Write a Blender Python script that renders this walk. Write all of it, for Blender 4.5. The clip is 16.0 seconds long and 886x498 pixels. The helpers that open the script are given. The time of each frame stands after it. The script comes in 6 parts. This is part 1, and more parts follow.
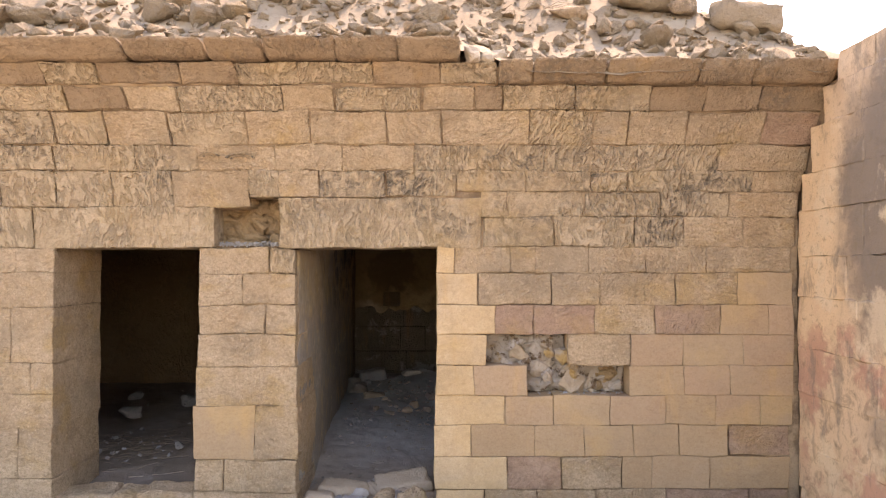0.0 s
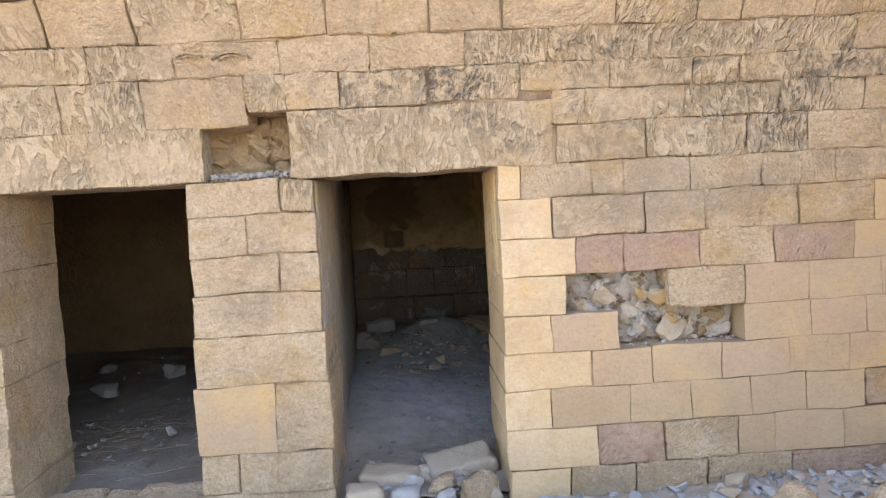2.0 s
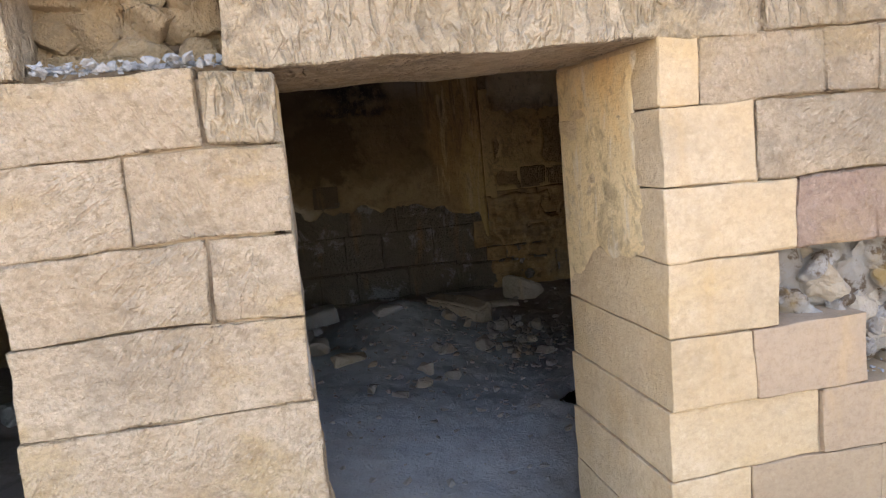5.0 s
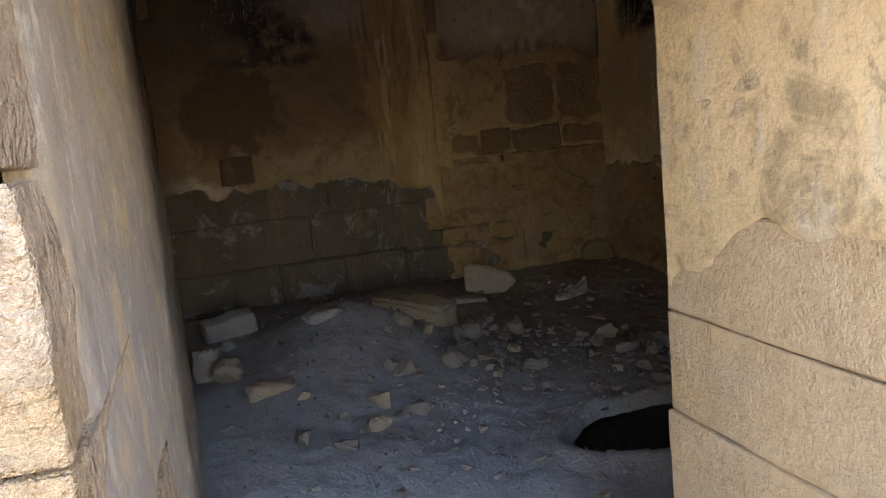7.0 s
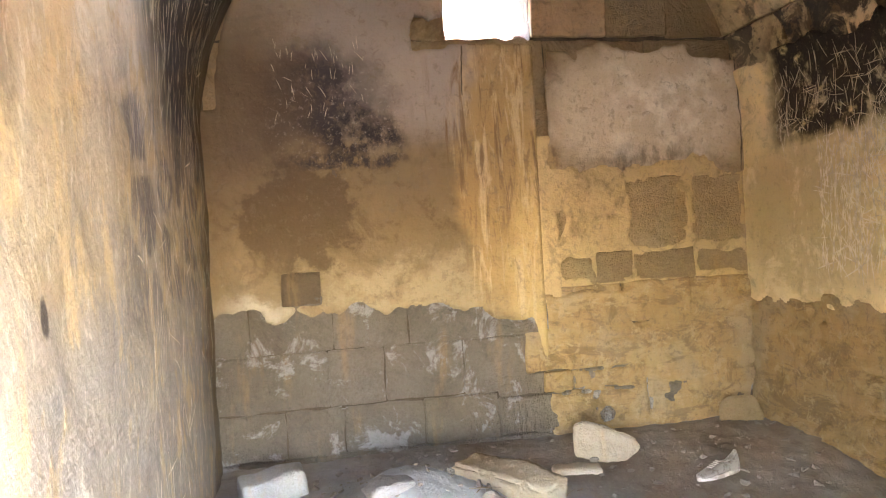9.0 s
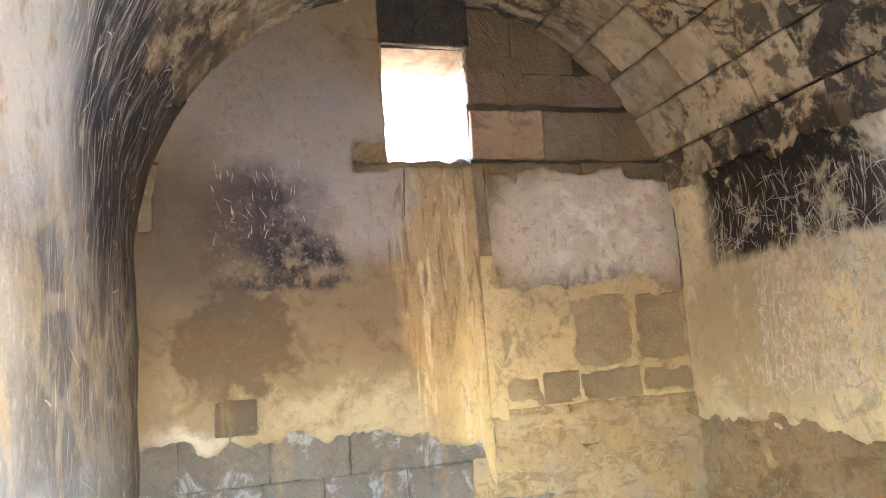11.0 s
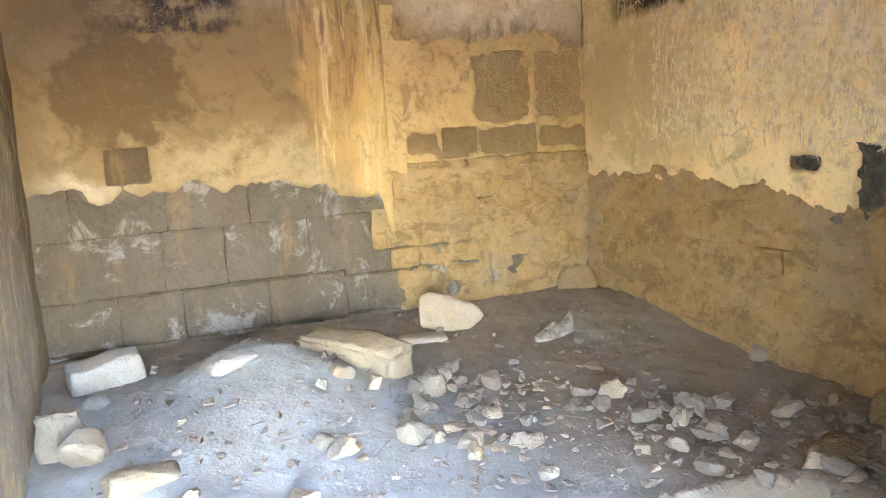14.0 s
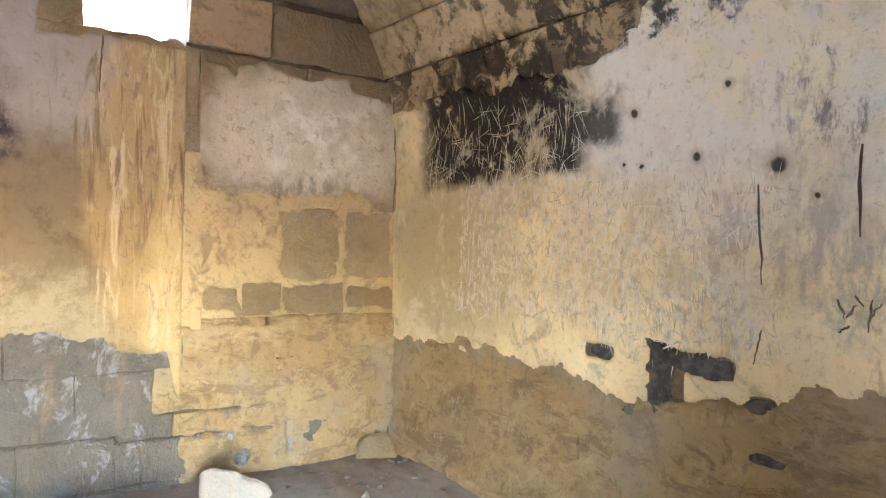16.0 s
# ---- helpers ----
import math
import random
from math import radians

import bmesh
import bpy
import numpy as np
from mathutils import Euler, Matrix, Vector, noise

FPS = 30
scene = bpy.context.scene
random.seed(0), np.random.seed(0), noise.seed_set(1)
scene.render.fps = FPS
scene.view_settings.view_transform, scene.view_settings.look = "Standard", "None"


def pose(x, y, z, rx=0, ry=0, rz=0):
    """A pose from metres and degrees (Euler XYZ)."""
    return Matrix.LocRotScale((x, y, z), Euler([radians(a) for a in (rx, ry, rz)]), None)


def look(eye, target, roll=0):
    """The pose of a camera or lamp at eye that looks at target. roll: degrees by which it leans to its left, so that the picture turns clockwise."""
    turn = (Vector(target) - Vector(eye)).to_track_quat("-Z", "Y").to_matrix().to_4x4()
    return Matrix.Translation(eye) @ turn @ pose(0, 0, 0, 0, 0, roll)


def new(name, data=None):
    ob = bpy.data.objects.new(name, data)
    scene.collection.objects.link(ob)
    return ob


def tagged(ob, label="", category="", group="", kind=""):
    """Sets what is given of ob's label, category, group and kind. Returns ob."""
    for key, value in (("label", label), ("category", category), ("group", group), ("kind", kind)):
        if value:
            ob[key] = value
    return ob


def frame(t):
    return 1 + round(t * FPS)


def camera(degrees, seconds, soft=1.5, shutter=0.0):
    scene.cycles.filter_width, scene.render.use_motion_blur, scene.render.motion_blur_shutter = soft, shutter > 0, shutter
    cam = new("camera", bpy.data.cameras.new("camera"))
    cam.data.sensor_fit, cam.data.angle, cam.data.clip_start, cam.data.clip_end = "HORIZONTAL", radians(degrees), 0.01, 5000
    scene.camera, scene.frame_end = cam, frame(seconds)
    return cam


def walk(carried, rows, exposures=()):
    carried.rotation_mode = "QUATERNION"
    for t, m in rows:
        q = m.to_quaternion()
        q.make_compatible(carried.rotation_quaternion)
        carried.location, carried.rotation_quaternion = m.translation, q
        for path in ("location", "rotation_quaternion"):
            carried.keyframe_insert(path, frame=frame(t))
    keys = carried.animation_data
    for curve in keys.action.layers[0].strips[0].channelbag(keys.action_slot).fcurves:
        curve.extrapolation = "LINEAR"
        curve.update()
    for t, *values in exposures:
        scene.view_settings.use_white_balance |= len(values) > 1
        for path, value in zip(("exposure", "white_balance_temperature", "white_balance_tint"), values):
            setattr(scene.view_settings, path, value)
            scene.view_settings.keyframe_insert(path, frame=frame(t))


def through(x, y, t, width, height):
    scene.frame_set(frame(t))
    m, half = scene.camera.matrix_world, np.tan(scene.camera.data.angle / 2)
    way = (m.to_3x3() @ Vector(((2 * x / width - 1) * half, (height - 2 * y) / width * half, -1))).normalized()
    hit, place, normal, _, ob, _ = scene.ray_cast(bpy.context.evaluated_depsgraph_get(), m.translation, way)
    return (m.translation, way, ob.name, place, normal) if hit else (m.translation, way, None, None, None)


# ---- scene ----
cam = camera(60.9, 16.0, soft=1.2)
METRES, EYE, TILT, LEAN, TURN = 8.0, 2.0, 1.0, 0.0, 0.0
ROWS = [
    (0.0, 0.0, 0.0, 0.0, -0.0, 0.0, -0.0),
    (0.5, -0.0236, 0.0361, -0.0051, -1.57, -1.33, 0.19),
    (1.0, -0.0519, 0.077, -0.0061, -4.26, -3.14, 1.51),
    (1.5, -0.067, 0.1267, -0.0126, -4.62, -4.42, 2.41),
    (2.0, -0.0857, 0.1819, -0.011, -3.22, -4.82, 3.06),
    (2.5, -0.1111, 0.2437, -0.0142, -5.5, -5.97, 3.31),
    (3.0, -0.13, 0.2973, -0.0147, -7.56, -7.69, 3.32),
    (3.5, -0.1406, 0.3618, -0.0183, -6.59, -9.05, 3.39),
    (6.0, -0.1619, 0.6013, -0.0397, -16.14, -8.85, 5.74),
    (6.5, -0.1468, 0.6535, -0.05, -16.5, -9.75, 5.39),
    (7.0, -0.1375, 0.7081, -0.0564, -18.14, -10.58, 5.29),
    (7.5, -0.1256, 0.7616, -0.0576, -18.19, -9.87, 5.84),
    (8.0, -0.1127, 0.8168, -0.0663, -13.67, -10.67, 5.57),
    (8.5, -0.1109, 0.8481, -0.0632, -11.48, -8.38, 4.34),
    (9.0, -0.1108, 0.8563, -0.0548, -11.63, -1.55, 3.07),
    (9.5, -0.1087, 0.859, -0.0471, -13.13, 3.95, 2.76),
    (10.0, -0.107, 0.8614, -0.0449, -14.74, 7.13, 3.42),
    (12.5, -0.1034, 0.8712, -0.0602, -16.75, 2.76, 3.69),
    (13.0, -0.1026, 0.8684, -0.0666, -19.21, -2.9, 3.4),
    (13.5, -0.1026, 0.8663, -0.0741, -21.06, -7.08, 3.17),
    (14.0, -0.101, 0.8634, -0.0786, -22.65, -9.59, 3.12),
    (14.5, -0.0988, 0.8603, -0.077, -24.65, -8.71, 1.7),
    (15.0, -0.094, 0.867, -0.064, -28.4, -4.65, -1.34),
    (15.5, -0.0917, 0.8819, -0.0568, -32.5, -1.84, -2.96),
    (16.0, -0.088, 0.887, -0.0521, -37.06, 0.16, -1.62),
]
EXPOSURES = [(0.0, 2.42, 9300, 34), (1.0, 2.75, 8200, 28), (2.0, 2.87, 7600, 25), (3.5, 2.95, 7300, 25), (6.0, 2.93, 7400, 27), (6.6, 3.0, 7600, 28), (7.0, 3.45, 7400, 27), (7.5, 4.95, 9200, 37), (8.0, 6.25, 6800, 26), (8.6, 6.75, 7400, 27), (9.0, 7.05, 7500, 26), (9.6, 7.35, 6400, 20), (12.5, 7.45, 6100, 21), (13.5, 7.35, 6200, 17), (14.0, 7.35, 7300, 21), (14.5, 7.35, 7600, 21), (15.0, 7.5, 6700, 21), (16.0, 7.6, 6200, 21)]
walk(cam, [(t, pose(0, 0, EYE, TILT, LEAN, TURN) @ pose(METRES * x, METRES * y, METRES * z, 90 + pitch, roll, yaw)) for t, x, y, z, yaw, pitch, roll in ROWS], EXPOSURES)

# ---- sky and sun ----
SUN_UP, SUN_TURN = 62.0, -25.0         # elevation; turn from straight behind the facade, minus: towards the right
world = bpy.data.worlds.new("sky")
scene.world = world
world.use_nodes = True
sky = world.node_tree.nodes.new("ShaderNodeTexSky")
sky.sky_type, sky.sun_disc = "NISHITA", False
sky.sun_elevation, sky.sun_rotation = radians(SUN_UP), radians(-SUN_TURN)
sky.air_density, sky.dust_density, sky.ozone_density = 1.3, 0.4, 2.0
world.node_tree.nodes["Background"].inputs["Strength"].default_value = 0.15
world.node_tree.links.new(sky.outputs["Color"], world.node_tree.nodes["Background"].inputs["Color"])
sun = new("sun", bpy.data.lights.new("sun", "SUN"))
sun.data.energy, sun.data.angle, sun.data.color = 2.0, radians(0.5), (1.0, 0.95, 0.86)
sun_dir = Vector((-math.sin(radians(SUN_TURN)) * math.cos(radians(SUN_UP)), math.cos(radians(SUN_TURN)) * math.cos(radians(SUN_UP)), math.sin(radians(SUN_UP))))
sun.matrix_world = look(sun_dir * 40, (0, 0, 0))


# ---- materials ----
class Mat:
    """A small builder for node materials."""

    def __init__(self, name, rough=0.9):
        self.m = bpy.data.materials.new(name)
        self.m.use_nodes = True
        self.nt = self.m.node_tree
        self.bsdf = self.nt.nodes["Principled BSDF"]
        self.bsdf.inputs["Roughness"].default_value = rough
        self.bsdf.inputs["Specular IOR Level"].default_value = 0.25
        self.pos = self.node("ShaderNodeNewGeometry").outputs["Position"]
        self.col, self.height = None, None

    def node(self, kind, **values):
        n = self.nt.nodes.new(kind)
        for key, value in values.items():
            if key in n.inputs:
                self.plug(value, n.inputs[key])
        return n

    def plug(self, value, socket):
        if isinstance(value, bpy.types.NodeSocket):
            self.nt.links.new(value, socket)
        elif isinstance(value, tuple) and socket.type == "RGBA" and len(value) == 3:
            socket.default_value = (*value, 1)
        else:
            socket.default_value = value

    def math(self, op, a, b=0.0, clamp=False):
        n = self.nt.nodes.new("ShaderNodeMath")
        n.operation, n.use_clamp = op, clamp
        self.plug(a, n.inputs[0]), self.plug(b, n.inputs[1])
        return n.outputs[0]

    def vec(self, op, a, b):
        n = self.nt.nodes.new("ShaderNodeVectorMath")
        n.operation = op
        self.plug(a, n.inputs[0]), self.plug(b, n.inputs[1])
        return n.outputs["Value" if op == "LENGTH" else "Vector"]

    def noise(self, scale, detail=4.0, rough=0.55, stretch=(1, 1, 1), warp=0.0, colour=False, shift=(0, 0, 0)):
        v = self.vec("ADD", self.pos, shift)
        v = self.vec("MULTIPLY", v, stretch)
        n = self.node("ShaderNodeTexNoise", Vector=v, Scale=scale, Detail=detail, Roughness=rough, Distortion=warp)
        return n.outputs["Color" if colour else "Fac"]

    def cells(self, scale, feature="F1", stretch=(1, 1, 1)):
        n = self.nt.nodes.new("ShaderNodeTexVoronoi")
        n.feature = feature
        self.plug(self.vec("MULTIPLY", self.pos, stretch), n.inputs["Vector"])
        self.plug(scale, n.inputs["Scale"])
        return n.outputs["Distance"]

    def ramp(self, value, lo, hi, a=0.0, b=1.0):
        n = self.node("ShaderNodeMapRange", Value=value)
        n.interpolation_type = "SMOOTHSTEP"
        for key, v in (("From Min", lo), ("From Max", hi), ("To Min", a), ("To Max", b)):
            n.inputs[key].default_value = v
        return n.outputs[0]

    def mix(self, fac, colour, blend="MIX"):
        n = self.nt.nodes.new("ShaderNodeMix")
        n.data_type, n.blend_type = "RGBA", blend
        self.plug(fac, n.inputs[0]), self.plug(self.col, n.inputs[6]), self.plug(colour, n.inputs[7])
        self.col = n.outputs[2]
        return self

    def spot(self, centre, radii, soft=0.35, ragged=0.25, scale=5.0):
        """A mark round a place: 1 within, 0 without, with a ragged edge. A radius of 0 leaves that axis out."""
        wob = self.vec("MULTIPLY", self.vec("SUBTRACT", self.noise(scale, 5.0, 0.65, colour=True), (0.5, 0.5, 0.5)), (2 * ragged,) * 3)
        d = self.vec("SUBTRACT", self.vec("ADD", self.pos, wob), centre)
        d = self.vec("MULTIPLY", d, tuple(1 / r if r else 0.0 for r in radii))
        return self.ramp(self.vec("LENGTH", d, (0, 0, 0)), 1 + soft, 1 - soft)

    def patch(self, centre, halves, soft=0.12, ragged=0.1, scale=6.0):
        """Like spot, but squarish."""
        wob = self.vec("MULTIPLY", self.vec("SUBTRACT", self.noise(scale, 5.0, 0.65, colour=True), (0.5, 0.5, 0.5)), (2 * ragged,) * 3)
        d = self.vec("SUBTRACT", self.vec("ADD", self.pos, wob), centre)
        d = self.vec("ABSOLUTE", self.vec("MULTIPLY", d, tuple(1 / r if r else 0.0 for r in halves)), (0, 0, 0))
        n = self.node("ShaderNodeSeparateXYZ", Vector=d)
        far = self.math("MAXIMUM", self.math("MAXIMUM", n.outputs[0], n.outputs[1]), n.outputs[2])
        return self.ramp(far, 1 + soft, 1 - soft)

    def times(self, *values):
        out = values[0]
        for v in values[1:]:
            out = self.math("MULTIPLY", out, v)
        return out

    def relief(self, value, amount):
        h = self.math("MULTIPLY", value, amount)
        self.height = h if self.height is None else self.math("ADD", self.height, h)
        return self

    def done(self, distance=0.02, strength=1.0):
        self.plug(self.col, self.bsdf.inputs["Base Color"])
        if self.height is not None:
            b = self.node("ShaderNodeBump", Height=self.height, Strength=strength, Distance=distance)
            self.plug(b.outputs[0], self.bsdf.inputs["Normal"])
        return self.m


def stone(name, base, pale, dark, lichen=0.0, chisel=0.5, pits=0.4, vary=0.35, tint=None, smooth=False, speck=1.0, lime=0.0, rough=1.0, crust=0.0, tooled=0.0):
    """Sandstone: grain, beds and pits, each block a little different; lichen: how much grey crust there is."""
    k = Mat(name, 0.92)
    k.col = base
    rnd = k.node("ShaderNodeObjectInfo").outputs["Random"]
    k.mix(k.ramp(k.noise(1.7, 5, 0.6), 0.35, 0.7, 0, 0.75), pale)
    k.mix(k.ramp(k.noise(5.5, 6, 0.65, warp=0.6, shift=(3, 1, 7)), 0.5, 0.78, 0, 0.6), dark)
    k.mix(k.ramp(rnd, 0.0, 1.0, 0.0, vary), dark)
    wob = k.math("FRACT", k.math("MULTIPLY", rnd, 7.31))
    k.mix(k.ramp(wob, 0.55, 1.0, 0.0, vary), tint or pale)
    k.mix(k.ramp(k.noise(60, 3, 0.7), 0.35, 0.75, 0, 0.3), dark)
    k.mix(k.times(k.ramp(k.noise(3.2, 4, 0.6, stretch=(1.6, 1, 0.35), shift=(9, 2, 4)), 0.56, 0.72), 0.35), (0.5, 0.31, 0.13))
    if lichen:
        patch = k.ramp(k.noise(1.25, 4, 0.6, shift=(5, 0, 2)), 0.44, 0.6)
        scab = k.ramp(k.noise(11, 8, 0.75, warp=1.0), 0.42, 0.58)
        mine = k.ramp(k.math("FRACT", k.math("MULTIPLY", rnd, 3.7)), 0.25, 0.8)
        k.mix(k.times(patch, scab, k.math("ADD", k.times(mine, 0.7), 0.35), lichen), (0.105, 0.098, 0.085))
        k.mix(k.times(k.ramp(k.noise(17, 5, 0.7, shift=(1, 4, 2)), 0.6, 0.7), patch, lichen * 0.5), (0.5, 0.45, 0.35))
    if lime:
        k.mix(k.times(k.ramp(k.noise(4.2, 7, 0.7, shift=(3, 9, 1), warp=0.5), 0.55, 0.64), lime), (0.42, 0.4, 0.37))
    k.relief(k.noise(7, 6, 0.65), 0.5)
    k.relief(k.noise(38, 5, 0.7), 0.16 if smooth else 0.3)
    k.relief(k.ramp(k.cells(42), 0.0, 0.3), 0.12 * pits)
    k.relief(k.noise(120, 3, 0.7), 0.12 if smooth else 0.2)
    if not smooth:
        k.mix(k.ramp(k.noise(30, 6, 0.8, shift=(4, 8, 1), warp=0.4), 0.52, 0.64, 0, 0.6 * speck), tuple(c * 0.8 for c in dark))
        k.mix(k.ramp(k.noise(13, 7, 0.75, shift=(1, 6, 2)), 0.53, 0.63, 0, 0.5 * speck), tuple(c * 0.85 for c in dark))
        k.mix(k.ramp(k.noise(42, 5, 0.8, shift=(7, 3, 3)), 0.56, 0.68, 0, 0.6 * speck), tuple(min(1, c * 1.15) for c in pale))
    k.mix(k.ramp(k.noise(24, 6, 0.75, shift=(8, 8, 8)), 0.56, 0.7, 0, 0.35), pale)
    if crust:
        worn = k.ramp(k.noise(7, 6, 0.66, shift=(2, 9, 5)), 0.46, 0.64)
        k.mix(k.times(worn, 0.32 * crust), tuple(min(1, c * 1.12) for c in pale))
        k.relief(worn, 0.16 * crust)
        k.relief(k.noise(11, 6, 0.72, shift=(5, 2, 6)), 0.9 * crust)
        k.mix(k.times(k.ramp(k.noise(2.2, 6, 0.68, shift=(4, 1, 8)), 0.5, 0.68), k.ramp(k.noise(40, 4, 0.7, shift=(1, 2, 3)), 0.3, 0.6, 0.4, 1.0), 0.45 * crust), (0.23, 0.185, 0.135))
        k.mix(k.times(k.ramp(k.noise(1.9, 4, 0.6, stretch=(1, 1, 1.5), shift=(7, 7, 2)), 0.52, 0.66), 0.5 * crust), (0.56, 0.36, 0.13))
        k.mix(k.ramp(k.noise(50, 6, 0.8, shift=(3, 6, 1)), 0.44, 0.66, 0, 0.6 * crust), tuple(c * 0.7 for c in dark))
        k.mix(k.ramp(k.noise(21, 5, 0.7, stretch=(0.75, 1, 1.5), shift=(9, 6, 1), warp=0.3), 0.5, 0.64, 0, 0.4 * crust), tuple(c * 0.66 for c in dark))
        k.mix(k.ramp(k.noise(1.15, 4, 0.62, stretch=(1, 1, 1.4), shift=(2, 3, 9)), 0.5, 0.64, 0, 0.5 * crust), (0.33, 0.26, 0.18))
        k.mix(k.ramp(k.noise(28, 6, 0.78, shift=(7, 1, 4)), 0.55, 0.66, 0, 0.45 * crust), tuple(min(1, c * 1.2) for c in pale))
    if tooled:
        lean = k.vec("ADD", k.pos, k.vec("MULTIPLY", k.noise(1.1, 2, 0.5, colour=True, shift=(4, 0, 4)), (0.4, 0.0, 0.25)))
        keep, k.pos = k.pos, lean
        ridge = k.ramp(k.noise(19, 2, 0.55, stretch=(1.5, 1.0, 0.6), warp=0.5), 0.4, 0.58)
        k.pos = keep
        some = k.ramp(k.noise(2.2, 4, 0.6, shift=(3, 3, 6)), 0.36, 0.54)
        k.relief(k.times(ridge, some), 0.45 * tooled)
        # relief shading painted in: grooves darkened, ridge tops lightened
        k.mix(k.times(k.ramp(ridge, 0.45, 0.0), some, 0.3 * tooled), (0.25, 0.19, 0.12))
        k.mix(k.times(k.ramp(ridge, 0.6, 1.0), some, 0.35 * tooled), pale)
    if chisel:
        k.relief(k.noise(12, 4, 0.65, warp=0.8), 0.45 * chisel)
        n = k.nt.nodes.new("ShaderNodeVectorRotate")
        n.rotation_type = "Y_AXIS"
        k.plug(k.pos, n.inputs["Vector"]), k.plug(k.times(rnd, 2.6), n.inputs["Angle"])
        keep, k.pos = k.pos, n.outputs[0]
        marks = k.ramp(k.noise(17, 3, 0.6, stretch=(0.6, 1.0, 1.8), warp=0.7, shift=(2, 0, 5)), 0.36, 0.66)
        k.pos = keep
        where = k.ramp(k.noise(3.5, 3, 0.5, shift=(6, 6, 6)), 0.38, 0.6)
        k.relief(k.times(marks, where), 0.5 * chisel)
        # the shade within the chisel grooves is put into the colour too
        k.mix(k.times(k.ramp(marks, 0.45, 0.0), where, 0.45 * chisel), dark)
    return k.done(0.05 if smooth else 0.08, 0.3 if smooth else rough)


SAND, PALE, DEEP = (0.6, 0.44, 0.28), (0.71, 0.56, 0.39), (0.45, 0.31, 0.18)
m_block = stone("rough_sandstone", SAND, PALE, DEEP, 0.15, 0.4, vary=0.2, speck=0.4, crust=0.9)
m_upper = stone("weathered_sandstone", (0.56, 0.42, 0.265), (0.67, 0.53, 0.365), (0.36, 0.26, 0.16), 1.1, 0.3, vary=0.18, speck=0.5, crust=0.5, tooled=1.0)
m_dressed = stone("dressed_sandstone", (0.36, 0.255, 0.155), (0.41, 0.3, 0.19), (0.275, 0.185, 0.11), 0.0, 0.0, 0.25, 0.4, (0.43, 0.285, 0.2), smooth=True, crust=0.45)
m_jamb = stone("ochre_sandstone", (0.53, 0.375, 0.21), (0.6, 0.465, 0.31), (0.42, 0.285, 0.15), 0.06, 0.0, 0.25, 0.2, speck=0.15, rough=0.5, crust=0.45)
m_red = stone("reddish_sandstone", (0.49, 0.33, 0.23), (0.56, 0.405, 0.29), (0.38, 0.24, 0.165), 0.12, 0.4, 0.5, 0.3, (0.45, 0.29, 0.21), crust=0.6)
m_crest = stone("crest_rubble_stone", (0.33, 0.26, 0.18), (0.42, 0.345, 0.25), (0.22, 0.165, 0.105), 0.2, 0.3, 0.6, 0.5, speck=0.6)
# darker sandstone: the shade on the cornice fronts is put into its colour
m_lip = stone("shade_toned_sandstone", (0.42, 0.3, 0.19), (0.5, 0.375, 0.25), (0.25, 0.17, 0.105), 0.6, 0.5, speck=1.0)
m_rock = stone("pale_limestone", (0.41, 0.34, 0.26), (0.5, 0.435, 0.345), (0.36, 0.28, 0.19), 0.0, 0.0, 0.6, 0.5, speck=0.5, rough=0.6)
m_grey_rock = stone("grey_limestone", (0.34, 0.335, 0.32), (0.43, 0.425, 0.41), (0.28, 0.26, 0.23), 0.0, 0.0, 0.6, 0.3, speck=0.5, rough=0.6)
m_dusty = stone("dusty_block_stone", (0.4, 0.335, 0.255), (0.5, 0.44, 0.36), (0.3, 0.225, 0.14), 0.0, 0.0, 0.6, 0.4, speck=0.25, rough=0.6)
m_block_dust = stone("dusty_ochre_stone", (0.36, 0.29, 0.2), (0.4, 0.36, 0.3), (0.32, 0.225, 0.12), 0.0, 0.0, 0.6, 0.3, speck=0.25, rough=0.6)
m_pebble = stone("dusty_pebble_stone", (0.27, 0.24, 0.205), (0.33, 0.305, 0.27), (0.21, 0.18, 0.14), 0.0, 0.0, 0.6, 0.4, speck=0.3, rough=0.6)
m_dark = stone("dark_brown_sandstone", (0.17, 0.12, 0.07), (0.22, 0.16, 0.1), (0.11, 0.08, 0.05), 0.0, 0.4, 0.6, 0.4, speck=0.3)
m_low = stone("limewashed_sandstone", (0.2, 0.165, 0.125), (0.28, 0.24, 0.195), (0.13, 0.1, 0.07), 0.5, 0.4, 0.5, 0.3, (0.25, 0.19, 0.12), speck=0.4, lime=0.8)
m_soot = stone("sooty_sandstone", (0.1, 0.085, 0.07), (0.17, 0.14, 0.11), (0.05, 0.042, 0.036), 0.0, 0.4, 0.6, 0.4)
m_inner = stone("inner_sandstone", (0.39, 0.275, 0.155), (0.48, 0.36, 0.225), (0.25, 0.16, 0.08), 0.25, 0.5, 0.6, 0.35, speck=0.2)
m_rowdark = stone("dark_ochre_block_stone", (0.39, 0.275, 0.14), (0.46, 0.34, 0.19), (0.27, 0.185, 0.095), 0.2, 0.0, 0.8, 0.35, speck=0.4, crust=0.4)
m_worn = stone("worn_ochre_sandstone", (0.45, 0.325, 0.17), (0.52, 0.39, 0.225), (0.33, 0.23, 0.12), 0.5, 0.0, 0.8, 0.35, speck=0.45)


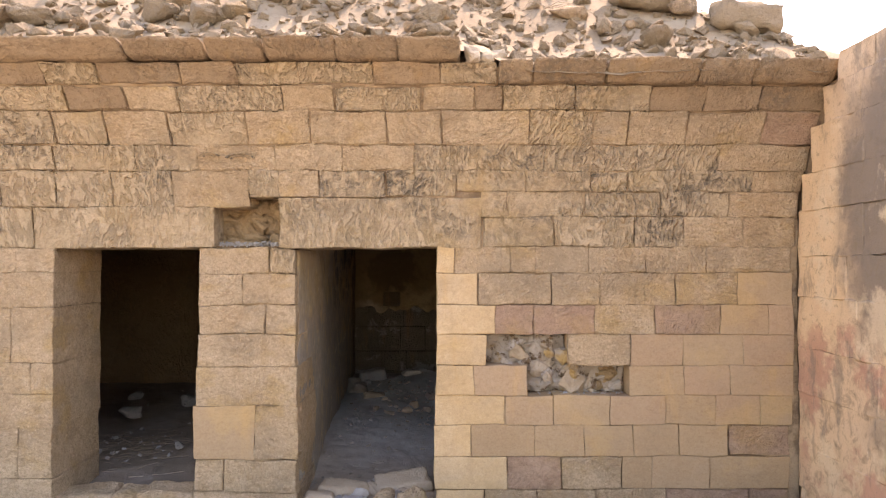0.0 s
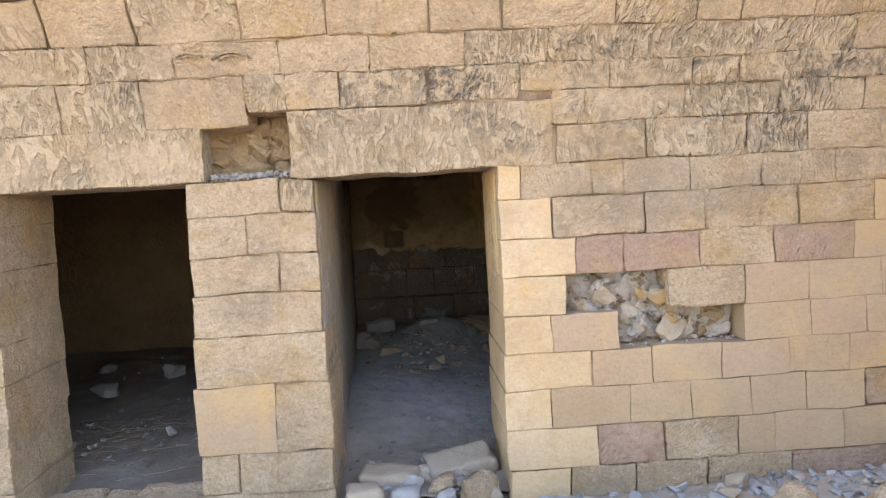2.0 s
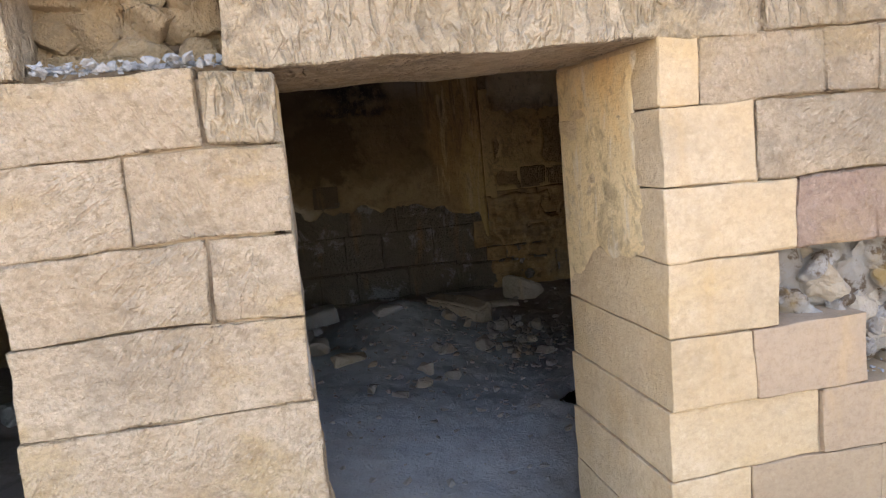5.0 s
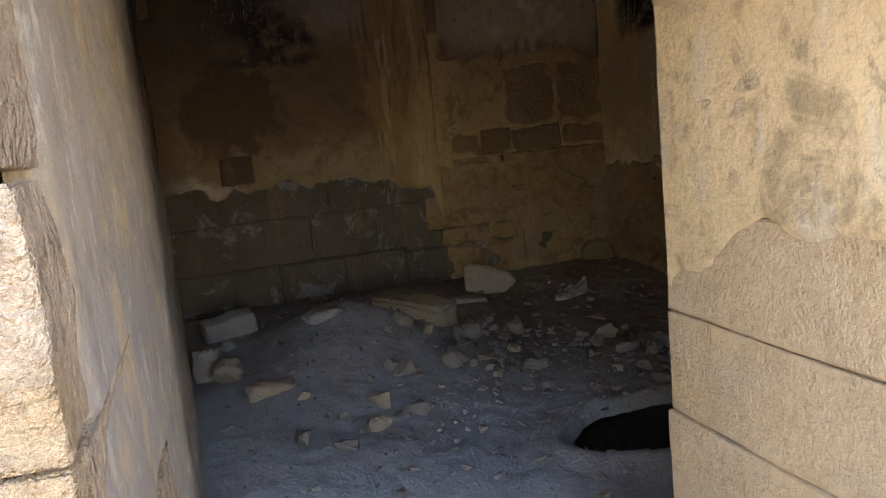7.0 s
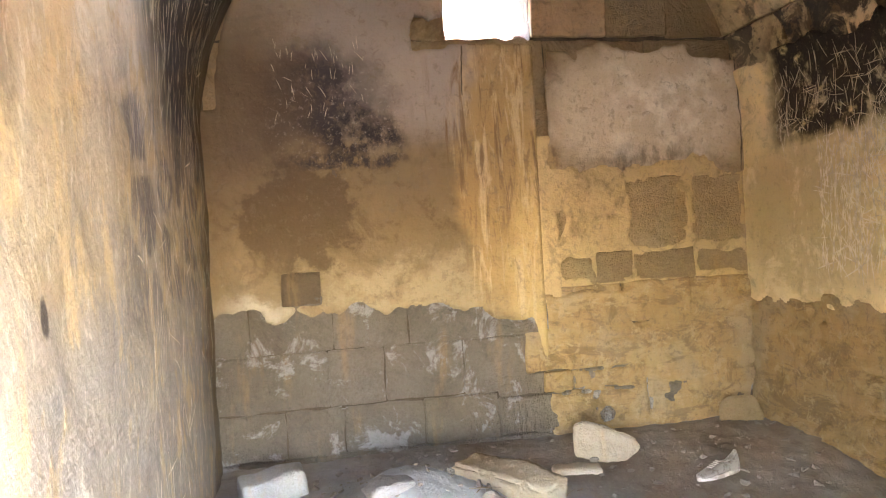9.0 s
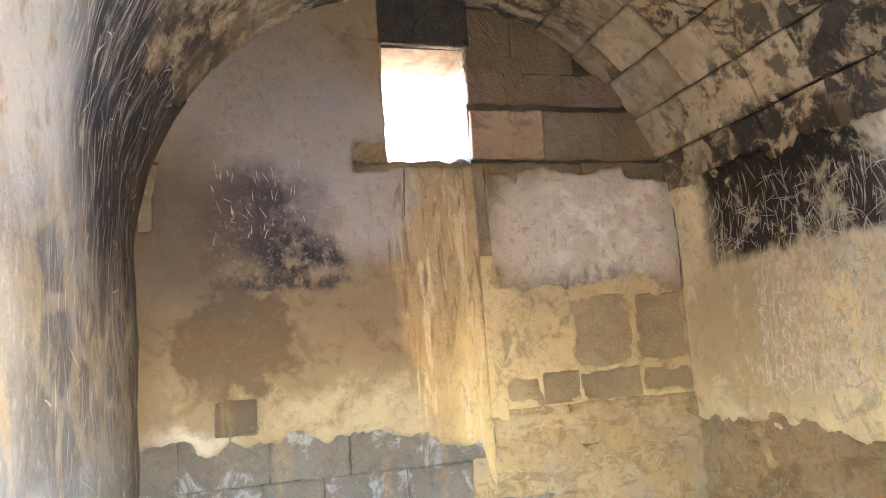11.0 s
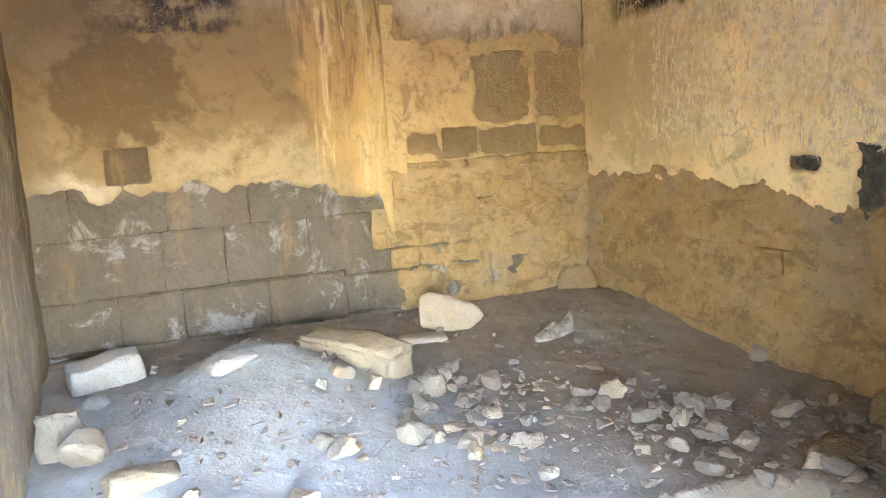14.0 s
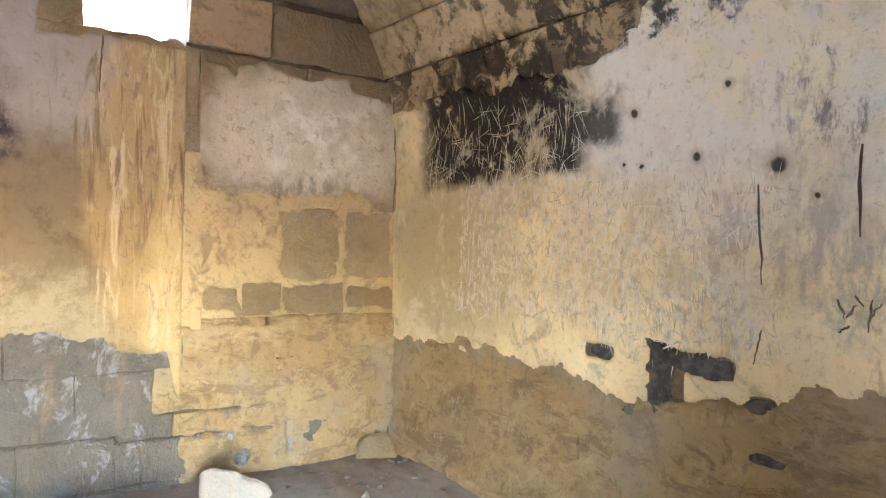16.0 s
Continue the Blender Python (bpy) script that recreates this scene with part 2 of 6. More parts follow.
def earth(name, base, pale, dark, stony=1.0, skylit_dust=None):
    k = Mat(name, 0.96)
    k.col = base
    k.mix(k.ramp(k.noise(1.1, 6, 0.6), 0.38, 0.66), pale)
    k.mix(k.ramp(k.noise(6, 6, 0.7, shift=(2, 5, 1)), 0.5, 0.72, 0, 0.7), dark)
    k.mix(k.ramp(k.noise(45, 4, 0.7), 0.48, 0.7, 0, 0.45), pale)
    k.mix(k.ramp(k.cells(26), 0.12, 0.03, 0, 0.4 * stony), (0.55, 0.5, 0.42))
    # pale dust patch; cool blue skylight is put into its colour
    if skylit_dust:
        k.mix(k.times(k.spot(skylit_dust, (1.25, 1.9, 0), 0.4, 0.35, 1.6), k.ramp(k.noise(3, 6, 0.7, shift=(1, 1, 1)), 0.3, 0.6, 0.55, 1.0)), (0.39, 0.42, 0.44))
    k.relief(k.noise(9, 8, 0.7), 0.9)
    k.relief(k.noise(50, 5, 0.75), 0.35)
    k.relief(k.ramp(k.cells(30), 0.45, 0.0), 0.15 * stony)
    return k.done(0.03, 0.6)


m_earth = earth("dusty_earth", (0.36, 0.295, 0.22), (0.45, 0.39, 0.31), (0.23, 0.18, 0.13))
# the patch lies where skylight from the doorway is painted in
m_floor = earth("dusty_skylit_floor", (0.26, 0.215, 0.17), (0.34, 0.295, 0.245), (0.17, 0.135, 0.105), skylit_dust=(-0.45, 9.7, 0))
m_bank = earth("rubble_soil", (0.28, 0.215, 0.145), (0.36, 0.29, 0.205), (0.17, 0.12, 0.075))
k = Mat("lime_mortar", 0.95)
k.col = (0.25, 0.18, 0.115)
k.mix(k.ramp(k.noise(8, 6, 0.7), 0.4, 0.65), (0.13, 0.09, 0.058))
k.relief(k.noise(30, 6, 0.7), 1.0)
m_mortar = k.done(0.02)
k = Mat("sandy_joint_mortar", 0.95)
k.col = (0.44, 0.325, 0.21)
k.mix(k.ramp(k.noise(3, 6, 0.7), 0.42, 0.62), (0.2, 0.14, 0.09))
k.relief(k.noise(30, 6, 0.7), 1.0)
m_bed = k.done(0.02)
k = Mat("dark_joint_earth", 0.95)
k.col = (0.15, 0.115, 0.075)
k.mix(k.ramp(k.noise(8, 6, 0.7), 0.4, 0.65), (0.09, 0.068, 0.045))
k.relief(k.noise(30, 6, 0.7), 1.0)
m_joint = k.done(0.02)

k = Mat("rubble_fill", 0.95)
k.col = (0.4, 0.34, 0.27)
k.mix(k.ramp(k.noise(4, 6, 0.7), 0.4, 0.62), (0.45, 0.415, 0.37))
k.mix(k.ramp(k.noise(9, 5, 0.7, shift=(3, 3, 3)), 0.52, 0.62), (0.16, 0.11, 0.07))
k.mix(k.ramp(k.noise(3, 4, 0.6, shift=(7, 7, 1)), 0.52, 0.66), (0.45, 0.3, 0.13))
k.relief(k.noise(14, 8, 0.75), 1.0)
m_fill = k.done(0.05)


def plaster(name, base):
    k = Mat(name, 0.93)
    k.col = base
    k.mix(k.ramp(k.noise(2.2, 6, 0.6), 0.36, 0.64, 0, 0.8), tuple(min(1, c * 1.22) for c in base))
    k.mix(k.ramp(k.noise(6, 7, 0.7, warp=0.8, shift=(4, 4, 2)), 0.5, 0.66, 0, 0.75), tuple(c * 0.55 for c in base))
    return k


def finish(k, chips=1.0, crumbs=1.0):
    """Crumbs, fine cracks and trowel relief."""
    k.mix(k.ramp(k.noise(15, 7, 0.75, shift=(5, 5, 5), warp=0.5), 0.53, 0.65, 0, 0.5 * crumbs), (0.2, 0.15, 0.095))
    k.mix(k.ramp(k.noise(19, 6, 0.75, shift=(2, 7, 5)), 0.6, 0.72, 0, 0.14), (0.6, 0.52, 0.4))
    k.mix(k.ramp(k.noise(75, 4, 0.7), 0.5, 0.75, 0, 0.3 * crumbs), (0.2, 0.15, 0.1))
    k.mix(k.ramp(k.cells(9, stretch=(1, 1, 0.7)), 0.07, 0.04, 0, 0.5 * chips), (0.2, 0.14, 0.08))
    k.relief(k.noise(5, 7, 0.65), 0.8)
    k.relief(k.noise(28, 6, 0.7), 0.35)
    return k.done(0.03, 0.7)


# return wall: y across, z up
k = plaster("stained_sandstone", (0.52, 0.37, 0.24))
k.mix(k.times(k.spot((3, 5.95, 2.2), (0, 0.4, 1.1), 0.3, 0.25, 2), 0.8), (0.66, 0.47, 0.29))
k.mix(k.times(k.spot((3, 4.85, 2.4), (0, 0.8, 1.0), 0.25, 0.35, 2), 0.85), (0.16, 0.135, 0.11))
k.mix(k.times(k.spot((3, 4.6, 0.8), (0, 0.7, 0.25), 0.4, 0.3, 3), 0.6), (0.22, 0.18, 0.14))
k.mix(k.times(k.ramp(k.noise(2.2, 6, 0.65, shift=(0, 5, 2)), 0.48, 0.58), k.spot((3, 5.5, 0.9), (0, 1.0, 0.8), 0.3, 0.2, 3), 0.75), (0.43, 0.22, 0.155))
k.mix(k.times(k.ramp(k.noise(3.5, 7, 0.7, stretch=(1, 1.4, 0.5), shift=(0, 1, 1)), 0.54, 0.64), 0.6), (0.2, 0.165, 0.13))
k.mix(k.times(k.ramp(k.noise(1.8, 6, 0.65, shift=(0, 7, 7)), 0.54, 0.64), 0.7), (0.64, 0.5, 0.34))
m_return = finish(k, 0.4)

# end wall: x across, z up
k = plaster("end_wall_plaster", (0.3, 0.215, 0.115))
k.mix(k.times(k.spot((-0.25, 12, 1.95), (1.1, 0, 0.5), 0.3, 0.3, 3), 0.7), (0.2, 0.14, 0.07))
k.mix(k.times(k.spot((0.0, 12, 3.05), (0.75, 0, 0.6), 0.4, 0.3, 2.5), 0.85), (0.4, 0.34, 0.29))
k.mix(k.times(k.spot((-0.55, 12, 3.5), (0.7, 0, 0.6), 0.35, 0.25, 2), 0.6), (0.3, 0.26, 0.22))
k.mix(k.times(k.spot((0.0, 12, 1.36), (1.2, 0, 0.2), 0.4, 0.3, 4), k.ramp(k.noise(5, 6, 0.7), 0.36, 0.56), 0.85), (0.4, 0.31, 0.18))
k.mix(k.times(k.spot((-1.2, 12, 1.28), (0.3, 0, 0.1), 0.5, 0.2, 5), 0.7), (0.56, 0.48, 0.36))
k.mix(k.times(k.spot((-0.82, 12, 1.88), (0.36, 0, 0.36), 0.14, 0.36, 5), 0.85), (0.12, 0.08, 0.04))
k.mix(k.times(k.patch((-1.0, 12, 1.5), (0.12, 0, 0.14), 0.4, 0.2, 5), 0.6), (0.2, 0.135, 0.065))
k.mix(k.times(k.ramp(k.noise(4.5, 8, 0.74, warp=0.6, shift=(8, 0, 1)), 0.52, 0.6), k.spot((-0.55, 12, 1.9), (1.0, 0, 0.55), 0.3, 0.3, 3), 0.55), (0.15, 0.1, 0.05))
k.mix(k.times(k.spot((0.66, 12, 2.15), (0.34, 0, 1.05), 0.25, 0.2, 4), 0.8), (0.46, 0.3, 0.125))
k.mix(k.times(k.spot((0.86, 12, 1.45), (0.2, 0, 0.75), 0.4, 0.12, 4), 0.75), (0.62, 0.44, 0.19))
k.mix(k.times(k.ramp(k.noise(6, 6, 0.65, stretch=(2.2, 1, 0.3), warp=0.9), 0.5, 0.62), k.spot((0.68, 12, 2.1), (0.36, 0, 1.2), 0.35, 0.15, 3), 0.8), (0.64, 0.49, 0.28))
k.mix(k.times(k.ramp(k.noise(5, 6, 0.65, stretch=(2.6, 1, 0.25), shift=(4, 0, 3), warp=0.8), 0.52, 0.64), k.spot((0.6, 12, 2.5), (0.5, 0, 0.75), 0.35, 0.15, 3), 0.85), (0.2, 0.12, 0.06))
k.mix(k.times(k.ramp(k.noise(13, 6, 0.7, stretch=(1.8, 1, 0.35), shift=(2, 0, 8), warp=0.5), 0.55, 0.63), k.spot((0.65, 12, 2.2), (0.4, 0, 1.0), 0.3, 0.15, 3), 0.6), (0.23, 0.14, 0.07))
k.mix(k.times(k.spot((1.0, 12, 2.8), (0.08, 0, 0.35), 0.4, 0.08, 6), 0.75), (0.19, 0.115, 0.065))
k.mix(k.times(k.spot((1.85, 12, 2.6), (0.85, 0, 0.5), 0.3, 0.25, 3), 0.85), (0.66, 0.55, 0.4))
k.mix(k.times(k.spot((1.95, 12, 2.62), (0.5, 0, 0.3), 0.6, 0.35, 4), k.ramp(k.noise(3, 6, 0.7, shift=(6, 0, 6)), 0.42, 0.6), 0.85), (0.84, 0.76, 0.63))
k.mix(k.times(k.spot((1.75, 12, 2.2), (0.45, 0, 0.12), 0.5, 0.2, 5), k.ramp(k.noise(9, 6, 0.7, stretch=(1.5, 1, 0.6)), 0.4, 0.6), 0.7), (0.2, 0.165, 0.12))
soot = k.ramp(k.noise(7, 8, 0.75, stretch=(1.2, 1, 0.9), shift=(1, 0, 6)), 0.36, 0.54)
k.mix(k.times(k.spot((-0.66, 12, 2.72), (0.42, 0, 0.34), 0.5, 0.25, 3.5), k.ramp(k.noise(3, 6, 0.7), 0.3, 0.5, 0.45, 1.0), 0.95), (0.045, 0.036, 0.04))
k.mix(k.times(k.spot((-0.36, 12, 2.44), (0.3, 0, 0.18), 0.4, 0.22, 5), soot, 0.97), (0.03, 0.026, 0.028))
k.mix(k.times(k.spot((-0.45, 12, 2.27), (0.4, 0, 0.05), 0.4, 0.08, 7), soot, 0.9), (0.04, 0.034, 0.034))
# darker brown at the upper left and down the left corner
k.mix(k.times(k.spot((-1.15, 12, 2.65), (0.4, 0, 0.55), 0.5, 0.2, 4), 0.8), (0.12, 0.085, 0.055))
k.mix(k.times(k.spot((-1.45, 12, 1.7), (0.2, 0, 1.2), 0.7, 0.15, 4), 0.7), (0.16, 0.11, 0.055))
k.mix(k.times(k.ramp(k.noise(34, 5, 0.8, shift=(3, 1, 4)), 0.56, 0.66), k.spot((-0.5, 12, 2.55), (0.5, 0, 0.35), 0.3, 0.2, 5), 0.45), (0.5, 0.43, 0.36))
m_end = finish(k, 0.5, 0.9)

k = plaster("eroded_ochre_stone", (0.37, 0.245, 0.112))
k.mix(k.times(k.ramp(k.noise(2.2, 7, 0.7, stretch=(0.8, 0.8, 1.5), shift=(3, 5, 1), warp=0.5), 0.5, 0.6), 0.6), (0.47, 0.34, 0.175))
k.mix(k.times(k.ramp(k.noise(3.1, 8, 0.75, stretch=(0.6, 0.6, 1.8), shift=(1, 1, 6), warp=0.6), 0.52, 0.6), 0.75), (0.24, 0.16, 0.08))
k.mix(k.times(k.ramp(k.noise(9, 8, 0.76, shift=(6, 2, 2), warp=0.5), 0.54, 0.61), 0.5), (0.52, 0.39, 0.22))
k.mix(k.times(k.ramp(k.noise(1.2, 5, 0.6, shift=(8, 8, 3)), 0.5, 0.62), 0.5), (0.36, 0.29, 0.2))
k.relief(k.noise(3.5, 8, 0.7, stretch=(0.8, 0.8, 1.4), warp=0.4), 1.6)
m_eroded = finish(k, 0.8)

k = plaster("window_streak_stone", (0.4, 0.27, 0.16))
m_umber = finish(k, 0.3)
k = plaster("ochre_mortar", (0.52, 0.375, 0.185))
m_end_mortar = finish(k, 0.5)

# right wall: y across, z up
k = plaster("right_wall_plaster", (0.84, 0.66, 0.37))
# deeper olive tan towards the end wall
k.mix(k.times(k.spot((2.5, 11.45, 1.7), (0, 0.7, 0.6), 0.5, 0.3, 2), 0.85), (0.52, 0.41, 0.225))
k.mix(k.times(k.spot((2.5, 8.7, 2.6), (0, 1.5, 0.75), 0.25, 0.3, 2.5), 0.9), (0.84, 0.76, 0.64))
k.mix(k.times(k.ramp(k.noise(2.6, 7, 0.7, shift=(0, 2, 5)), 0.5, 0.6), k.spot((2.5, 8.7, 2.5), (0, 1.4, 0.8), 0.3, 0.3, 2.5), 0.7), (0.78, 0.66, 0.5))
k.mix(k.times(k.spot((2.5, 8.75, 1.75), (0, 0.6, 0.3), 0.5, 0.3, 3), k.ramp(k.noise(5, 7, 0.75, stretch=(1, 1.5, 0.6)), 0.42, 0.6), 0.8), (0.42, 0.37, 0.3))
k.mix(k.times(k.ramp(k.noise(7, 7, 0.75, stretch=(1, 1.4, 0.6), shift=(0, 3, 0)), 0.48, 0.6), k.spot((2.5, 8.65, 2.45), (0, 0.3, 0.3), 0.6, 0.3, 4), 0.8), (0.13, 0.12, 0.12))
soot = k.ramp(k.noise(4, 5, 0.7, shift=(2, 2, 2)), 0.26, 0.4)
k.mix(k.times(k.patch((2.5, 10.84, 2.6), (0, 0.78, 0.36), 0.16, 0.12, 6), soot), (0.035, 0.027, 0.02))
k.mix(k.times(k.patch((2.5, 10.05, 2.52), (0, 0.25, 0.13), 0.5, 0.2, 5), soot, 0.9), (0.05, 0.04, 0.03))
k.mix(k.times(k.spot((2.5, 9.9, 3.0), (0, 1.3, 0.12), 0.4, 0.25, 5), k.ramp(k.noise(7, 6, 0.7), 0.44, 0.56), 0.95), (0.045, 0.04, 0.035))
k.mix(k.times(k.patch((2.5, 10.3, 1.85), (0, 1.6, 0.38), 0.3, 0.3, 3), k.ramp(k.noise(3, 6, 0.7, shift=(0, 4, 4)), 0.4, 0.6), 0.6), (0.64, 0.5, 0.27))
k.mix(k.times(k.ramp(k.noise(13, 7, 0.75, stretch=(1, 1.5, 0.5), shift=(0, 6, 2), warp=0.5), 0.53, 0.62), k.patch((2.5, 10.2, 1.75), (0, 1.4, 0.5), 0.3, 0.3, 3), 0.4), (0.5, 0.39, 0.22))
k.mix(k.times(k.ramp(k.noise(2.6, 7, 0.7, shift=(0, 9, 4), warp=0.4), 0.52, 0.62), 0.6), (0.88, 0.74, 0.47))
k.mix(k.times(k.ramp(k.noise(22, 6, 0.75, shift=(0, 2, 9), warp=0.4), 0.57, 0.65), 0.4), (0.34, 0.27, 0.17))
# small holes: the darkness inside them is painted on the flat plaster
for y, z, s in ((9.71, 2.52, 0.028), (9.32, 2.25, 0.024), (8.9, 2.17, 0.045), (9.15, 2.58, 0.02), (9.78, 2.25, 0.014), (9.66, 2.23, 0.016), (8.72, 2.02, 0.016)):
    k.mix(k.times(k.spot((2.5, y, z), (0, s * 1.6, s * 1.6), 0.5, 0.03, 14), 0.35), (0.4, 0.29, 0.16))
    k.mix(k.times(k.spot((2.5, y, z), (0, s * 0.8, s * 0.8), 0.3, 0.012, 20), 0.95), (0.05, 0.035, 0.025))
m_right = finish(k, 0.5, 0.3)

# left wall: y across, z up
k = plaster("left_wall_plaster", (0.33, 0.26, 0.165))
k.mix(k.times(k.ramp(k.noise(1.6, 5, 0.65, shift=(0, 4, 7)), 0.44, 0.58), 0.6), (0.36, 0.31, 0.25))
k.mix(k.times(k.patch((-1.3, 9.5, 0.7), (0, 4, 0.85), 0.15, 0.3, 3), 0.8), (0.29, 0.26, 0.225))
block = k.ramp(k.cells(2.4, "DISTANCE_TO_EDGE", (0, 0.8, 1.3)), 0.04, 0.12)
k.mix(k.times(block, k.ramp(k.noise(7, 8, 0.76, stretch=(1, 1.4, 0.8), shift=(0, 1, 3)), 0.4, 0.5), k.patch((-1.3, 10.4, 1.92), (0, 1.6, 0.42), 0.3, 0.25, 3), 0.75), (0.13, 0.12, 0.11))
k.mix(k.times(k.ramp(k.cells(2.4, "DISTANCE_TO_EDGE", (0, 0.8, 1.3)), 0.1, 0.03), k.ramp(k.noise(6, 6, 0.7, shift=(0, 3, 3)), 0.4, 0.6), k.patch((-1.3, 10.5, 1.8), (0, 1.5, 0.5), 0.3, 0.3, 3), 0.5), (0.5, 0.39, 0.24))
k.mix(k.times(k.ramp(k.noise(9, 7, 0.75, stretch=(1, 1.2, 0.85), shift=(0, 8, 3)), 0.53, 0.61), k.patch((-1.3, 9.5, 0.9), (0, 4, 0.9), 0.2, 0.2, 4), 0.5), (0.2, 0.185, 0.165))
k.mix(k.times(k.ramp(k.noise(14, 7, 0.75, stretch=(1, 1.5, 0.75), shift=(0, 5, 6)), 0.55, 0.62), 0.6), (0.52, 0.45, 0.34))
k.mix(k.times(k.ramp(k.noise(4, 7, 0.72, stretch=(1, 1.2, 0.7), shift=(0, 7, 2)), 0.52, 0.62), 0.55), (0.56, 0.4, 0.2))
k.mix(k.times(k.spot((-1.3, 8.5, 2.95), (0, 1.5, 0.75), 0.3, 0.3, 2), 0.9), (0.82, 0.75, 0.63))
k.mix(k.times(k.ramp(k.noise(3, 6, 0.7, shift=(0, 2, 2)), 0.5, 0.6), k.spot((-1.3, 8.6, 2.9), (0, 1.7, 0.8), 0.3, 0.4, 2), 0.7), (0.5, 0.36, 0.18))
k.mix(k.times(k.spot((-1.3, 11.0, 3.1), (0, 1.75, 1.0), 0.25, 0.35, 2), k.ramp(k.noise(5, 7, 0.72, stretch=(1, 2.2, 0.6)), 0.34, 0.48), 0.97), (0.035, 0.03, 0.03))
k.mix(k.times(k.ramp(k.noise(11, 6, 0.72, stretch=(1, 2.4, 0.4), shift=(0, 2, 9)), 0.56, 0.63), k.spot((-1.3, 10.8, 3.0), (0, 1.6, 0.9), 0.3, 0.3, 3), 0.65), (0.5, 0.4, 0.28))
# dark brown band down the far end of the wall
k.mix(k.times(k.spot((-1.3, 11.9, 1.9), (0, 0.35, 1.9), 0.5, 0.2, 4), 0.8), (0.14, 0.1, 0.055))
k.mix(k.times(k.spot((-1.3, 8.1, 1.6), (0, 0.03, 0.03), 0.3, 0.015, 16), 0.95), (0.04, 0.03, 0.025))
m_left = finish(k, 0.0, 0.4)

k = plaster("jamb_plaster", (0.58, 0.42, 0.225))
k.mix(k.ramp(k.noise(1.5, 7, 0.7, shift=(0, 5, 3), warp=0.4), 0.52, 0.62, 0, 0.7), (0.4, 0.32, 0.22))
k.mix(k.ramp(k.noise(1.9, 6, 0.65, shift=(0, 1, 6)), 0.5, 0.66, 0, 0.7), (0.68, 0.43, 0.19))
k.mix(k.ramp(k.noise(3.5, 5, 0.65, stretch=(1, 2, 0.6), shift=(0, 2, 8)), 0.55, 0.66, 0, 0.8), (0.6, 0.5, 0.36))
m_skin = finish(k, 0.5)

# vault
k = plaster("sooty_vault", (0.68, 0.52, 0.31))
k.mix(k.times(k.spot((-0.9, 8.4, 3.1), (0.9, 1.6, 0.9), 0.35, 0.4, 2), 0.8), (0.62, 0.58, 0.52))
k.mix(k.times(k.spot((-0.95, 10.9, 3.05), (0.9, 1.7, 1.2), 0.3, 0.35, 2.5), k.ramp(k.noise(4.5, 6, 0.7, stretch=(1, 0.6, 1.5)), 0.36, 0.58), 0.95), (0.045, 0.04, 0.04))
k.mix(k.times(k.ramp(k.noise(1.5, 5, 0.65, shift=(6, 2, 0)), 0.57, 0.63), k.spot((1.7, 10.2, 3.9), (1.3, 3.2, 0.9), 0.3, 0.3, 2), 0.8), (0.1, 0.08, 0.06))
k.mix(k.ramp(k.noise(0.9, 4, 0.6, shift=(3, 3, 9)), 0.5, 0.62, 0, 0.5), (0.3, 0.22, 0.12))
k.mix(k.times(k.spot((2.35, 10.6, 3.2), (0.5, 1.5, 0.3), 0.3, 0.3, 4), k.ramp(k.noise(5, 5, 0.7, shift=(1, 8, 0)), 0.5, 0.6), 0.8), (0.035, 0.03, 0.026))
k.mix(k.times(k.spot((2.4, 10.9, 2.75), (0, 0.85, 0.42), 0.15, 0.2, 4), k.ramp(k.noise(5, 7, 0.72, warp=0.5, shift=(3, 3, 3)), 0.42, 0.52), k.spot((2.6, 10.9, 2.6), (0.7, 0, 0), 0.2, 0.05, 4)), (0.035, 0.03, 0.025))
isle = k.node("ShaderNodeNewGeometry").outputs["Random Per Island"]
k.mix(k.ramp(isle, 0.0, 1.0, 0.0, 0.45), (0.3, 0.2, 0.1))
k.mix(k.times(k.ramp(isle, 0.55, 0.8), k.spot((2.2, 10.8, 3.3), (0.75, 1.7, 0.75), 0.3, 0.25, 3), k.ramp(k.noise(4.5, 7, 0.72, warp=0.6), 0.46, 0.53), 0.92), (0.045, 0.038, 0.032))
k.mix(k.times(k.spot((0.7, 11.7, 4.3), (1.3, 0.9, 0.5), 0.4, 0.3, 3), k.ramp(k.noise(6, 7, 0.75, stretch=(0.6, 1.6, 1)), 0.45, 0.57), 0.9), (0.05, 0.045, 0.04))
m_vault = finish(k, 0.8)

k = Mat("scratch_pale", 0.95)
k.col = (0.8, 0.7, 0.53)
k.mix(k.ramp(k.noise(20, 4, 0.6), 0.4, 0.65), (0.56, 0.46, 0.32))
m_scratch = k.done()
k = Mat("grey_cement", 0.95)
k.col = (0.22, 0.195, 0.16)
k.mix(k.ramp(k.noise(14, 6, 0.7), 0.42, 0.62), (0.11, 0.1, 0.085))
k.relief(k.noise(20, 6, 0.75, stretch=(1, 1, 2.5)), 1.0)
m_cement = k.done(0.04)
k = Mat("worn_shoe_cloth", 0.85)
k.col = (0.56, 0.51, 0.45)
k.mix(k.ramp(k.noise(25, 5, 0.7), 0.48, 0.64), (0.34, 0.29, 0.25))
k.relief(k.noise(160, 3), 0.4)
m_shoe = k.done(0.005)
k = Mat("dirty_rubber_sole", 0.7)
k.col = (0.68, 0.64, 0.58)
k.mix(k.ramp(k.noise(18, 4), 0.45, 0.65), (0.38, 0.33, 0.27))
m_sole = k.done()
k = Mat("dry_twig", 0.9)
k.col = (0.3, 0.24, 0.17)
k.mix(k.ramp(k.noise(30, 3), 0.4, 0.7), (0.19, 0.14, 0.09))
m_twig = k.done()
